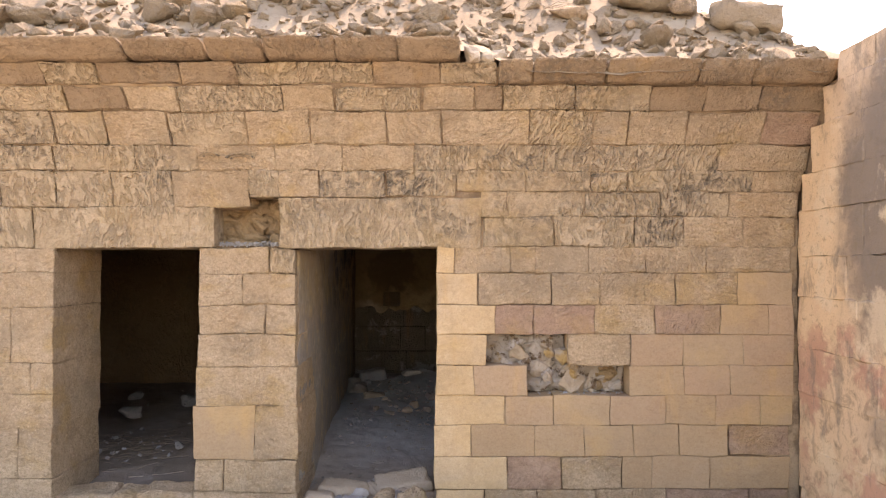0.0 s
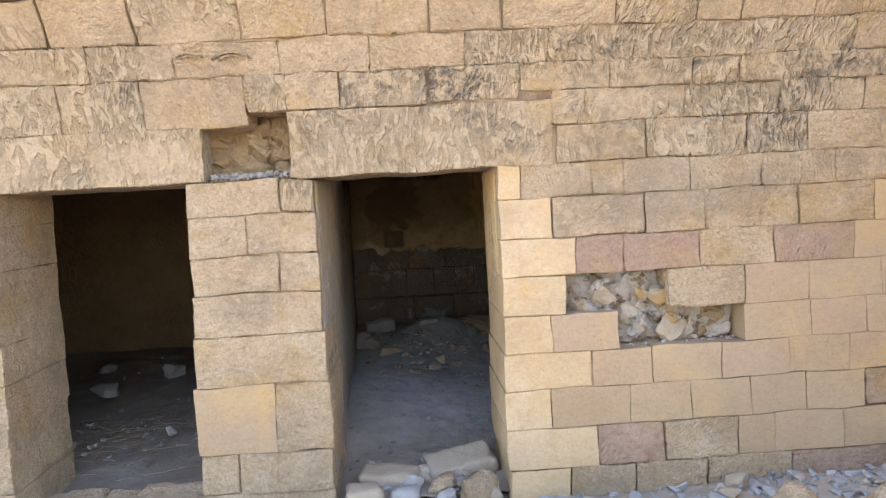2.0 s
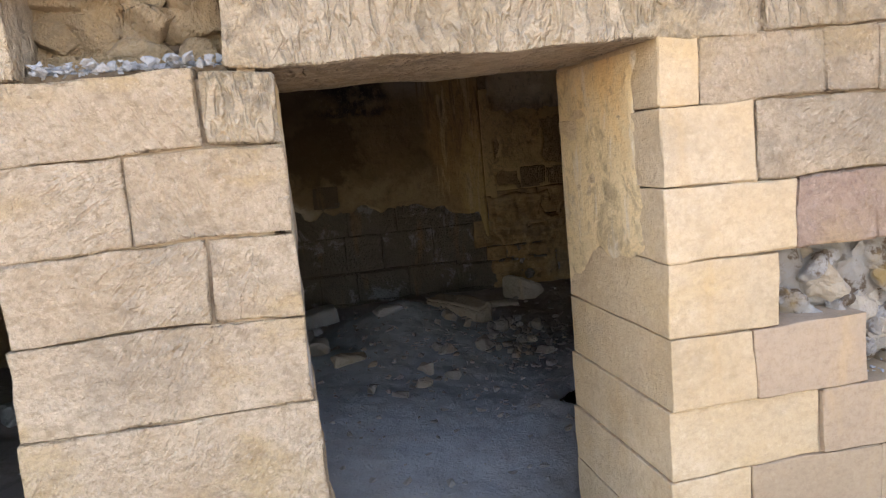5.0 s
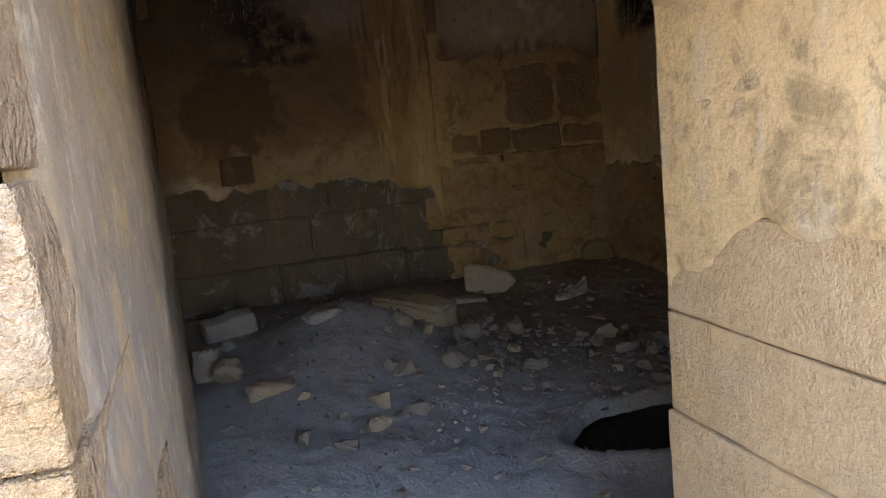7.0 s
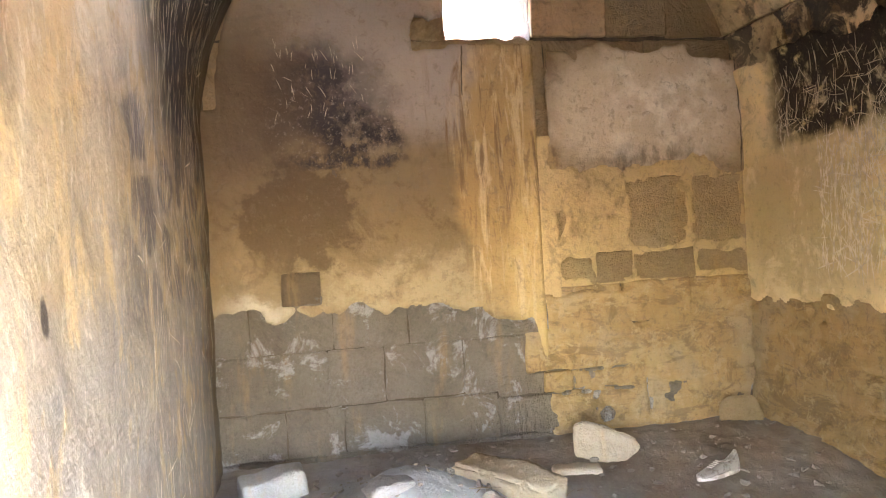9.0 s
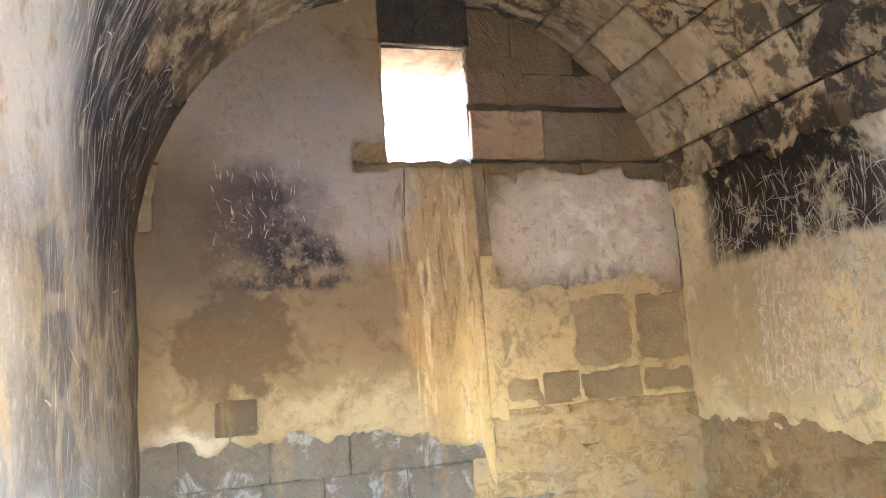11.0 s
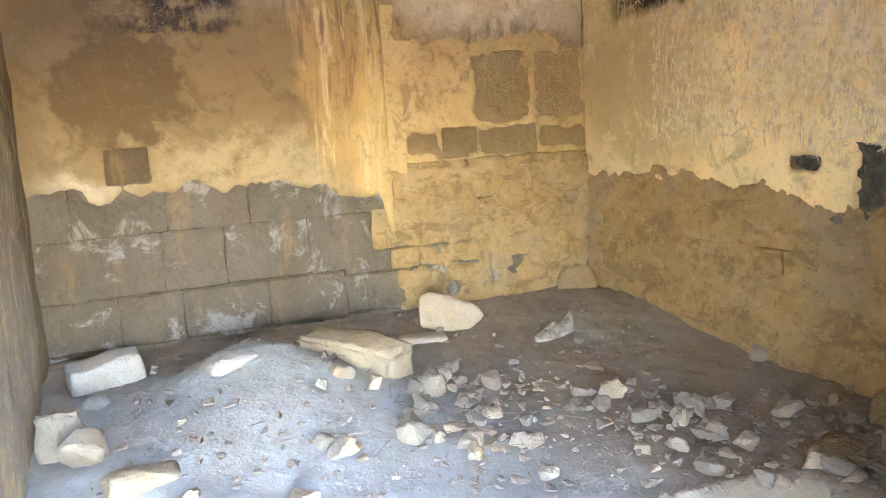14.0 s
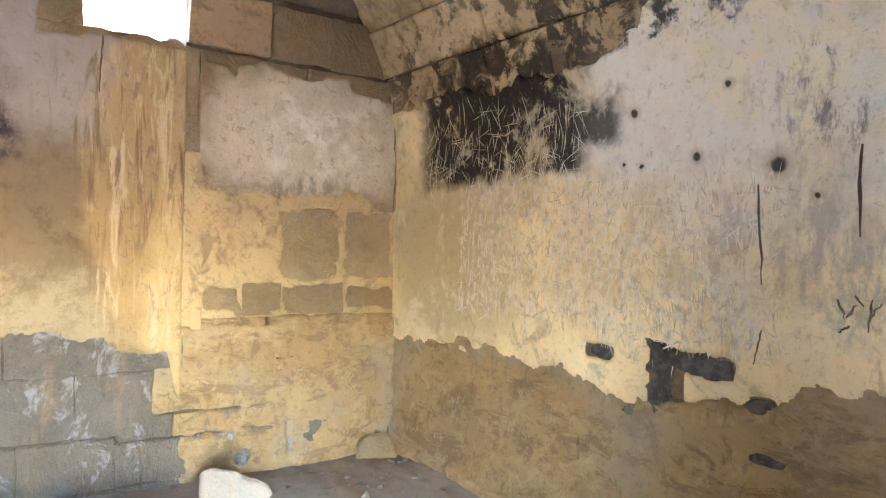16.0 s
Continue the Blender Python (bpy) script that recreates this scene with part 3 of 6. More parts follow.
k = Mat("blue_plastic", 0.4)
k.col = (0.03, 0.05, 0.3)
k.mix(k.ramp(k.noise(40, 3), 0.4, 0.7), (0.06, 0.07, 0.25))
m_blue = k.done()


# ---- shapes ----
def mesh_object(name, bm, material, parent=None, label="", smooth=False):
    data = bpy.data.meshes.new(name)
    bm.normal_update()
    bm.to_mesh(data)
    bm.free()
    data.materials.append(material)
    if smooth:
        data.polygons.foreach_set("use_smooth", [True] * len(data.polygons))
    ob = new(name, data)
    if parent:
        ob.parent = parent
    return tagged(ob, label)


def part(name, bm, material, parent, label="", smooth=False):
    return mesh_object(name, bm, material, parent, label, smooth)


def soft_noise(p, scale, seed=0.0):
    return noise.noise(Vector(p) * scale + Vector((seed, seed * 1.7, seed * 0.3)))


def fractal(p, scale, seed=0.0):
    return soft_noise(p, scale, seed) + 0.5 * soft_noise(p, scale * 2.1, seed + 5) + 0.25 * soft_noise(p, scale * 4.3, seed + 9)


def lines(a, b, cell, r):
    n = max(1, round((b - a - 2 * r) / cell))
    inner = [a + r + (b - a - 2 * r) * i / n for i in range(n + 1)]
    if (inner[1] - inner[0]) > 4 * r:
        inner[1:1], inner[-1:-1] = [inner[0] + 1.2 * r], [inner[-1] - 1.2 * r]
    return [a] + inner + [b]


def rough_box(bm, lo, hi, r=0.012, cell=0.06, amp=0.008, scale=5.0, seed=0.0, bend=None, skip=(), tilt=0.0):
    """A hewn block: a box with worn edges and an uneven face. bend maps a point; skip: faces left out (axis, end)."""
    r = min(r, *[(hi[n] - lo[n]) * 0.3 for n in range(3)])
    ls = [lines(lo[n], hi[n], cell, r) for n in range(3)]
    verts, mid = {}, [(lo[n] + hi[n]) / 2 for n in range(3)]

    def vert(i, j, l):
        key = (i, j, l)
        if key not in verts:
            p = Vector((ls[0][i], ls[1][j], ls[2][l]))
            q = Vector([min(max(p[n], lo[n] + r), hi[n] - r) for n in range(3)])
            d = (p - q)
            d = d.normalized() if d.length > 1e-9 else Vector()
            f = fractal(p, scale, seed)
            rim = sum(abs(c) > 0.3 for c in d) > 1
            chip = 0.04 * max(0.0, soft_noise(p, 9, seed + 3) - 0.1) if rim and amp > 0.004 else 0.0
            p = q + d * (r + amp * f - chip)
            if tilt:
                p.z += tilt * (p.x - mid[0])
            verts[key] = bm.verts.new(bend(p) if bend else p)
        return verts[key]

    size = [len(l) - 1 for l in ls]
    for axis in range(3):
        u, v = [(1, 2), (2, 0), (0, 1)][axis]
        for end in (0, 1):
            if (axis, end) in skip:
                continue
            for a in range(size[u]):
                for b in range(size[v]):
                    quad = []
                    for da, db in ((0, 0), (1, 0), (1, 1), (0, 1)):
                        key = [0, 0, 0]
                        key[axis], key[u], key[v] = end * size[axis], a + da, b + db
                        quad.append(vert(*key))
                    bm.faces.new(quad if end else quad[::-1])
    return bm


def add_box(bm, lo, hi):
    vs = [bm.verts.new((x, y, z)) for x in (lo[0], hi[0]) for y in (lo[1], hi[1]) for z in (lo[2], hi[2])]
    for f in ((0, 1, 3, 2), (4, 6, 7, 5), (0, 4, 5, 1), (2, 3, 7, 6), (0, 2, 6, 4), (1, 5, 7, 3)):
        bm.faces.new([vs[n] for n in f])


def hewn(name, lo, hi, material, parent, **more):
    bm = bmesh.new()
    rough_box(bm, lo, hi, seed=random.uniform(0, 90), **more)
    return part(name, bm, material, parent, smooth=True)


def height_sheet(name, xs, ys, height, material, label="", hole=None):
    nx, ny = len(xs), len(ys)
    co = [(x, y, height(x, y)) for y in ys for x in xs]
    if hole:
        for n, (x, y, z) in enumerate(co):
            d = hole(x, y)
            if 0.55 < d < 1:
                for _ in range(4):
                    x, y = PIT[0] + (x - PIT[0]) / d, PIT[1] + (y - PIT[1]) / d
                    d = hole(x, y)
                co[n] = (x, y, height(x, y))
    faces = [(j * nx + i, j * nx + i + 1, (j + 1) * nx + i + 1, (j + 1) * nx + i) for j in range(ny - 1) for i in range(nx - 1) if not (hole and all(hole(xs[i + a], ys[j + b]) < 1 for a in (0, 1) for b in (0, 1)))]
    data = bpy.data.meshes.new(name)
    data.from_pydata(co, [], faces)
    data.polygons.foreach_set("use_smooth", [True] * len(faces))
    data.materials.append(material)
    return tagged(new(name, data), label, kind="structure")


def steps(a, b, cell):
    n = max(1, round((b - a) / cell))
    return [a + (b - a) * i / n for i in range(n + 1)]


def ease(v, a, b):
    t = min(1.0, max(0.0, (v - a) / (b - a)))
    return t * t * (3 - 2 * t)


# ---- the plan ----
FACE, BACK = 6.36, 7.24                 # facade's front and back
LEFT, RIGHT, END = -1.3, 2.56, 12.04    # the vaulted room
AXIS, RADIUS, SPRING = 0.64, 1.95, 2.42
D1, D2 = (-3.28, -2.06), (-1.24, -0.055)  # the two doorways
DOOR_TOP = 2.12
W0, W1, WZ0, WZ1 = 0.28, 0.91, 3.11, 3.97  # the window


def facade_y(z):
    d = min(max(0.0, z - 2.1), 1.8)
    return FACE - (1.9 - math.sqrt(1.9 * 1.9 - d * d))


def left_x(y):
    return -1.246 - 0.036 * max(0.0, y - 7.0)


def ground_z(x, y):
    z = -0.1 + 0.5 * ease(5.9 - y, 0, 3.6) + 0.1 * ease(3 - y, 0, 4)
    z += 0.1 * ease(x, 0.0, 2.6) * ease(y, 4.5, 5.3) * ease(6.3, y - 0.3, y + 0.4)
    near = ease(30 - abs(x) - abs(y), 0, 10)
    z += near * (0.035 * fractal((x, y, 0), 1.8, 3) + 0.012 * fractal((x, y, 0), 9, 7))
    return z - 1.3 * ease(y, 6.5, 6.9)


PIT = (0.86, 8.66)


def pit_edge(x, y):
    """1 along the rim of the pit, less within."""
    return math.hypot((x - PIT[0]) / 0.5, (y - PIT[1]) / 0.27) + 0.16 * soft_noise((x, y, 0), 4, 2)


def floor_z(x, y):
    z = -0.06 + 0.2 * ease(y, 6.9, 8.6) + 0.1 * ease(y, 10.3, 11.9)
    z += 0.17 * math.exp(-((x + 0.45) / 0.75) ** 2 - ((y - 10.35) / 0.65) ** 2)
    z += 0.08 * math.exp(-((x + 0.05) / 0.5) ** 2 - ((y - 10.75) / 0.4) ** 2)
    z += 0.07 * math.exp(-((x + 0.9) / 0.5) ** 2 - ((y - 9.2) / 0.8) ** 2)
    z += 0.15 * math.exp(-((x + 0.36) / 0.42) ** 2 - ((y - 11.0) / 0.36) ** 2)
    z -= 0.07 * ease(x, 1.2, 2.4) * ease(11.0 - y, 0, 1.0)
    z += 0.022 * fractal((x, y, 0), 2.2, 1) + 0.009 * fractal((x, y, 0), 11, 4) + 0.005 * fractal((x, y, 0), 27, 8)
    d = pit_edge(x, y)
    return z - 0.05 * ease(1.12 - d, 0, 0.12) + 0.03 * math.exp(-((d - 1.25) / 0.2) ** 2)


def slope_z(x, y):
    """The hillside behind the window."""
    return 3.12 + 0.5 * min(max(0.0, y - 12.75), 1.7) + 0.02 * (y - 12.8) + 0.05 * fractal((x, y, 0), 1.5, 6) + 0.03 * fractal((x, y, 0), 6, 2)


def bank_z(x, y):
    """Earth and rubble over the vaults."""
    top = 5.3 - 0.95 * ease(x, 0.2, 2.0) - 0.6 * ease(x, 2.0, 3.2) - 1.2 * ease(x, 3.2, 6.0) + 0.5 * ease(-x, 1.0, 5.0)
    base = 3.64 - 0.14 * ease(x, 0.2, 0.7)
    z = min(base + 0.62 * (y - 5.78) + 0.3 * max(0.0, y - 6.3), top)
    z = z + (min(z, 4.62) - z) * ease(y, 11.6, 12.5)
    return z + 0.05 * fractal((x, y, 0), 1.5, 6) + 0.025 * fractal((x, y, 0), 6, 2)


far = [-1500, -400, -120, -50, -25, -14]
ground = height_sheet("ground", far + steps(-8, 6, 0.07) + [-v for v in far[::-1]], far + [-8, -5] + steps(-3, 2.5, 0.25) + steps(2.6, 7.1, 0.06) + [9, 11, 14, 20, 40, 120, 400, 1500], ground_z, m_earth, "pale dusty earth with small stones before the ruin")
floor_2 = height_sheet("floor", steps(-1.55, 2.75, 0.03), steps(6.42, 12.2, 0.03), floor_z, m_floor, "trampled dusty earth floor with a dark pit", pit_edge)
# pit: undercut shape and dark colour added to keep its inside in shade
bm = bmesh.new()
rough_box(bm, (0.05, 8.05, -1.3), (1.75, 9.5, 0.05), cell=0.08, r=0.05, amp=0.04, scale=4)
bmesh.ops.delete(bm, geom=[f for f in bm.faces if f.calc_center_median().z > -0.03], context="FACES")
bmesh.ops.reverse_faces(bm, faces=bm.faces)
part("pit", bm, m_joint, floor_2, "undercut hollow under the floor, its shade deepened by a dark colour", True)
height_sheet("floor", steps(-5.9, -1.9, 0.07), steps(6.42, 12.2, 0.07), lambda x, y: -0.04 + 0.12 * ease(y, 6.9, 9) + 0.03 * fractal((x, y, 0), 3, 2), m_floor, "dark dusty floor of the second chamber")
bank = height_sheet("rubble_bank", [-60, -25] + steps(-12, -4.4, 0.3) + steps(-4.3, 3.4, 0.07) + steps(3.6, 8, 0.4) + [30], steps(5.72, 8.4, 0.06) + steps(8.7, 12.6, 0.3), bank_z, m_bank, "bank of pale earth and rubble over the vaults")
height_sheet("hillside", [-60, -25, -12] + steps(-6, 8, 0.15) + [12, 30, 60], steps(12.58, 15, 0.08) + [18, 25, 60], slope_z, m_bank, "sunlit stony hillside behind the window")

# ---- facade ----
facade = tagged(new("wall_facade"), "sandstone block facade with two doorways, curving forward above", kind="structure")
core = bmesh.new()
for a, b in ((-9.0, D1[0] - 0.04), (D1[1] + 0.04, D2[0] - 0.04), (D2[1] + 0.04, 3.3)):
    hole = a == D2[1] + 0.04
    if not hole:
        add_box(core, (a, FACE + 0.07, -1.2), (b, BACK - 0.01, DOOR_TOP + 0.02))
    else:
        add_box(core, (a, FACE + 0.07, -1.2), (b, BACK - 0.01, 0.86))
        add_box(core, (a, FACE + 0.3, 0.86), (b, BACK - 0.01, 1.42))
        add_box(core, (a, FACE + 0.07, 0.86), (0.34, FACE + 0.3, 1.42))
        add_box(core, (1.6, FACE + 0.07, 0.86), (b, FACE + 0.3, 1.42))
        add_box(core, (a, FACE + 0.07, 1.42), (b, BACK - 0.01, DOOR_TOP + 0.02))
add_box(core, (-9.0, FACE + 0.3, DOOR_TOP + 0.02), (3.3, BACK - 0.01, 2.55))
for lo, hi in ((-9.0, -1.98), (-1.34, 3.3)):
    add_box(core, (lo, FACE + 0.09, DOOR_TOP + 0.12), (hi, FACE + 0.3, 2.55))
for z in steps(2.55, 3.5, 0.19)[:-1]:
    add_box(core, (-9.0, facade_y(z) + 0.09, z), (3.3, BACK - 0.01, z + 0.19))
part("wall_core", core, m_mortar, facade)


def bed_keep(x, z):
    if D1[0] - 0.05 < x < D1[1] + 0.05 and z < 2.15 or D2[0] - 0.05 < x < D2[1] + 0.05 and z < 2.15:
        return False
    if -1.97 < x < -1.34 and 2.1 < z < 2.58:
        return False
    return not (0.33 < x < 1.07 and 1.1 < z < 1.42 or 0.68 < x < 1.6 and 0.86 < z < 1.16)


bm = bmesh.new()
us, vs = steps(-6.4, 3.0, 0.05), steps(-0.3, 3.5, 0.05)
grid = [[bm.verts.new((u, facade_y(v) + 0.017 + 0.04 * max(0.0, fractal((u, v, 0), 2.6, 7) + 0.1), v)) for v in vs] for u in us]
for i in range(len(us) - 1):
    for j in range(len(vs) - 1):
        if bed_keep((us[i] + us[i + 1]) / 2, (vs[j] + vs[j + 1]) / 2):
            bm.faces.new([grid[i][j], grid[i + 1][j], grid[i + 1][j + 1], grid[i][j + 1]])
bmesh.ops.delete(bm, geom=[v for v in bm.verts if not v.link_faces], context="VERTS")
part("mortar_bed", bm, m_bed, facade, "sandy lime mortar in the joints", True)


def facade_bend(p):
    """The curve of the facade, with beds and joints that wander a little."""
    q = Vector((p.x, 0, p.z))
    dx = 0.012 * soft_noise(q, 3.1, 4) + 0.007 * soft_noise(q, 9, 6)
    dz = 0.013 * soft_noise(q, 2.3, 14) + 0.006 * soft_noise(q, 8, 11)
    return Vector((p.x + dx, p.y + facade_y(p.z) - FACE, p.z + dz))


def course(z0, z1, joints, material, gap=0.0022, out=0.0, depth=0.3, amp=0.008, r=0.005, leave=(), through=(), cell=0.06):
    """One course of blocks between joints. leave: gaps without a block; through: blocks as deep as the wall."""
    for n, (a, b) in enumerate(zip(joints, joints[1:])):
        if n in leave:
            continue
        g = gap * random.uniform(0.4, 1.5) + (random.uniform(0.004, 0.01) if random.random() < 0.14 else 0.0)
        proud = out + random.uniform(-0.006, 0.01)
        deep = BACK - FACE if n in through else depth
        mat = material[n % len(material)] if isinstance(material, list) else material
        edge = 0.0025 if mat is m_dressed else 0.004 if n in through else r
        g *= 0.6 if mat is m_dressed else 1.0
        hewn("stone_block", (a + g, FACE - proud, z0 + g * random.uniform(0.3, 1)), (b - g, FACE + deep, z1 - g * random.uniform(0.3, 1)), mat, facade,
             bend=facade_bend, amp=amp * 0.8 if n in through else amp, r=edge, cell=cell, skip=() if n in through else ((1, 1),), tilt=random.uniform(-0.006, 0.006))


random.seed(11)
U, B_, S = m_upper, m_block, m_dressed
# cornice: long slabs that stand out, the right half lies a course lower
course(3.53, 3.66, [-5.6, -4.3, -2.4, -1.77, -1.34, -0.81, -0.34, 0.13], m_lip, out=0.06, depth=0.42, r=0.02, amp=0.012)
course(3.39, 3.525, [-5.0, -4.0, -3.1, -2.67, -2.03, -1.6, -1.12, -0.53, -0.02, 0.42], [m_lip, m_lip, U, m_lip, m_lip, U, U, m_lip, U], amp=0.01)
course(3.385, 3.545, [0.42, 0.69, 1.25, 1.97, 2.4, 3.02], m_lip, out=0.05, depth=0.42, gap=0.007, r=0.02, amp=0.012)
course(3.21, 3.38, [-5.0, -4.1, -2.98, -2.51, -2.09, -1.27, -0.86, -0.16, 0.25, 0.47, 1.04, 1.64, 2.08, 2.51, 3.04], [U, U, m_lip, B_, U, B_, U, B_, m_lip, U, U, m_lip, m_lip, m_lip], gap=0.006, amp=0.01)
course(2.96, 3.21, [-4.9, -4.0, -3.15, -2.73, -2.22, -1.59, -1.08, -0.46, -0.01, 0.7, 1.21, 1.5, 1.97, 2.59, 3.05], [U, U, U, B_, U, B_, B_, B_, B_, U, B_, B_, B_, m_red], amp=0.012, gap=0.006)
course(2.76, 2.96, [-4.7, -3.9, -3.2, -2.54, -2.03, -1.39, -0.83, -0.24, 0.29, 0.84, 1.6, 2.28, 3.01], [U, U, U, U, B_, B_, B_, U, U, U, U, B_], amp=0.012)
course(2.46, 2.76, [-4.5, -3.7, -3.24, -2.77, -2.26, -1.62], [U, U, U, U, B_], amp=0.013)
course(2.545, 2.76, [-1.62, -1.37, -1.03, -0.48, 0.11], [U, B_, U, U], amp=0.013)
course(2.59, 2.76, [0.11, 0.69, 1.23, 1.54, 1.98, 2.58, 3.0], [U, U, U, U, U, B_], amp=0.012)
course(2.38, 2.59, [0.32, 0.54, 1.17, 1.83, 2.4, 2.98], [U, U, U, U, B_], amp=0.012)
course(2.13, 2.38, [0.335, 0.94, 1.61, 2.03, 2.53, 2.97], [U, U, U, B_, B_], amp=0.012)
# lintels
course(2.12, 2.46, [-4.4, -3.45], U)
course(2.12, 2.46, [-3.45, -1.92], U, depth=BACK - FACE, through=(0,), amp=0.011, r=0.02)
course(2.12, 2.54, [-1.385, 0.325], U, depth=BACK - FACE, through=(0,), amp=0.011, r=0.02)
# right of the doorways
R0 = -0.055
course(1.91, 2.13, [R0, 0.1, 0.57, 0.78, 1.23, 1.72, 2.22, 2.93], [m_jamb, B_, B_, B_, B_, B_, B_], through=(0,), amp=0.009)
course(1.64, 1.91, [R0, 0.29, 0.92, 1.32, 1.96, 2.48, 2.95], [m_jamb, B_, B_, B_, B_, S], through=(0,), amp=0.009)
course(1.39, 1.64, [R0, 0.44, 0.76, 1.28, 1.78, 2.34, 2.74, 2.96], [m_jamb, m_red, m_red, B_, m_red, S, S], through=(0,), amp=0.008)
course(1.13, 1.39, [R0, 0.37, 1.05, 1.58, 2.02, 2.53, 2.96], [m_jamb, S, B_, S, S, S], leave=(1,), through=(0,), amp=0.006)
course(0.88, 1.13, [R0, 0.26, 0.71, 1.57, 2.03, 2.41, 2.95], [m_jamb, S, S, S, S, S], leave=(2,), through=(0,), amp=0.005)
course(0.63, 0.88, [R0 - 0.01, 0.52, 0.93, 1.4, 1.87, 2.29, 2.67, 2.94], [m_jamb, S, S, S, S, S, S], through=(0,), amp=0.005)
course(0.37, 0.63, [R0 - 0.02, 0.24, 0.77, 1.19, 1.6, 1.98, 2.4, 2.92], [m_jamb, S, S, S, S, S, m_red], through=(0,), amp=0.005)
course(0.1, 0.37, [R0 - 0.02, 0.54, 0.99, 1.5, 1.75, 2.23, 2.91], [m_jamb, m_red, B_, S, S, S], through=(0,), out=0.012, amp=0.008)
course(-0.3, 0.1, [R0 - 0.01, 0.34, 0.79, 1.28, 1.87, 2.57, 2.9], [m_jamb, B_, B_, B_, m_red, m_red], through=(0,), out=0.016, amp=0.012)
# pillar between the doorways
p0, p1 = D1[1], D2[0]
course(1.9, 2.12, [p0, -1.47, p1], [B_, U], through=(0, 1))
course(1.64, 1.9, [p0, -1.69, p1], B_, through=(0, 1))
course(1.39, 1.64, [p0, -1.5, p1], B_, through=(0, 1), gap=0.007)
course(1.12, 1.39, [p0 - 0.01, p1], B_, through=(0,), amp=0.01)
course(0.79, 1.12, [p0 - 0.02, p1 + 0.01], B_, through=(0,), amp=0.012)
course(0.34, 0.79, [p0 - 0.04, -1.58], S, depth=0.3)
course(0.34, 0.79, [-1.58, p1 + 0.02], B_, amp=0.03, r=0.03, through=(0,), cell=0.04)
course(0.34, 0.79, [p0 - 0.04, -1.6], B_, out=-0.32, depth=BACK - FACE)
course(0.07, 0.34, [p0 - 0.04, -1.84, p1 + 0.01], B_, through=(0, 1), gap=0.01)
course(-0.3, 0.07, [p0 - 0.04, p1 + 0.01], B_, through=(0,))
# left of the doorways
q = D1[0]
course(1.91, 2.12, [-4.4, -3.6, q], B_, through=(1,))
course(1.62, 1.91, [-4.4, q], B_, through=(0,))
course(1.15, 1.62, [-4.4, -3.64, q], B_, through=(1,))
course(0.89, 1.15, [-4.4, -3.47, q], B_, through=(1,))
course(0.61, 0.89, [-4.4, q], B_, through=(0,))
course(0.18, 0.61, [-4.4, -3.57, q - 0.01], B_, through=(1,))
course(-0.3, 0.18, [-4.4, q], B_, through=(0,))
for z0, z1 in ((-0.3, 0.2), (0.2, 0.6), (0.6, 0.95), (0.95, 1.3), (1.3, 1.65), (1.65, 2.1), (2.1, 2.5), (2.5, 2.9), (2.9, 3.3)):
    course(z0, z1, [-6.4 + random.uniform(-0.2, 0.2), -5.4 + random.uniform(-0.2, 0.2), -4.45], B_)

# rubble core showing where blocks are lost
bm = bmesh.new()
for lo, hi in (((0.36, FACE + 0.17, 1.12), (1.06, FACE + 0.4, 1.4)), ((0.7, FACE + 0.2, 0.87), (1.58, FACE + 0.4, 1.15))):
    rough_box(bm, lo, hi, amp=0.05, cell=0.03, scale=7, r=0.04)
part("rubble_fill", bm, m_fill, facade, "crumbled mortar and rubble core", True)
bm = bmesh.new()
rough_box(bm, (-1.95, FACE + 0.27, 2.1), (-1.36, FACE + 0.45, 2.6), amp=0.07, cell=0.03, scale=6, r=0.03)
part("rubble_fill", bm, m_inner, facade, "yellow broken stone behind a lost block", True)

# ---- return wall at the right ----
ret = tagged(new("wall_return"), "stained sandstone wall meeting the facade at a cracked corner", kind="structure")
bm = bmesh.new()
add_box(bm, (3.02, 3.2, -1.0), (3.9, 6.42, 3.4))
part("wall_core", bm, m_mortar, ret)
zs = [-0.25, 0.14, 0.5, 0.93, 1.3, 1.72, 2.05, 2.42, 2.72, 3.08, 3.36, 3.58]
for n, (a, b) in enumerate(zip(zs, zs[1:])):
    ys = [3.3 + random.uniform(-0.1, 0.1)]
    while ys[-1] < 5.6:
        ys.append(ys[-1] + random.uniform(0.4, 0.75))
    ys[-1] = 6.3 + random.uniform(-0.02, 0.03) if a < 2.4 else facade_y(b) - 0.03
    for c, d in zip(ys, ys[1:]):
        hewn("stone_block", (2.965 + random.uniform(0, 0.008), c - 0.002, a - 0.002), (3.5, d + 0.002, b + 0.002), m_return, ret, amp=0.018, r=0.004, cell=0.07, skip=((0, 1),))

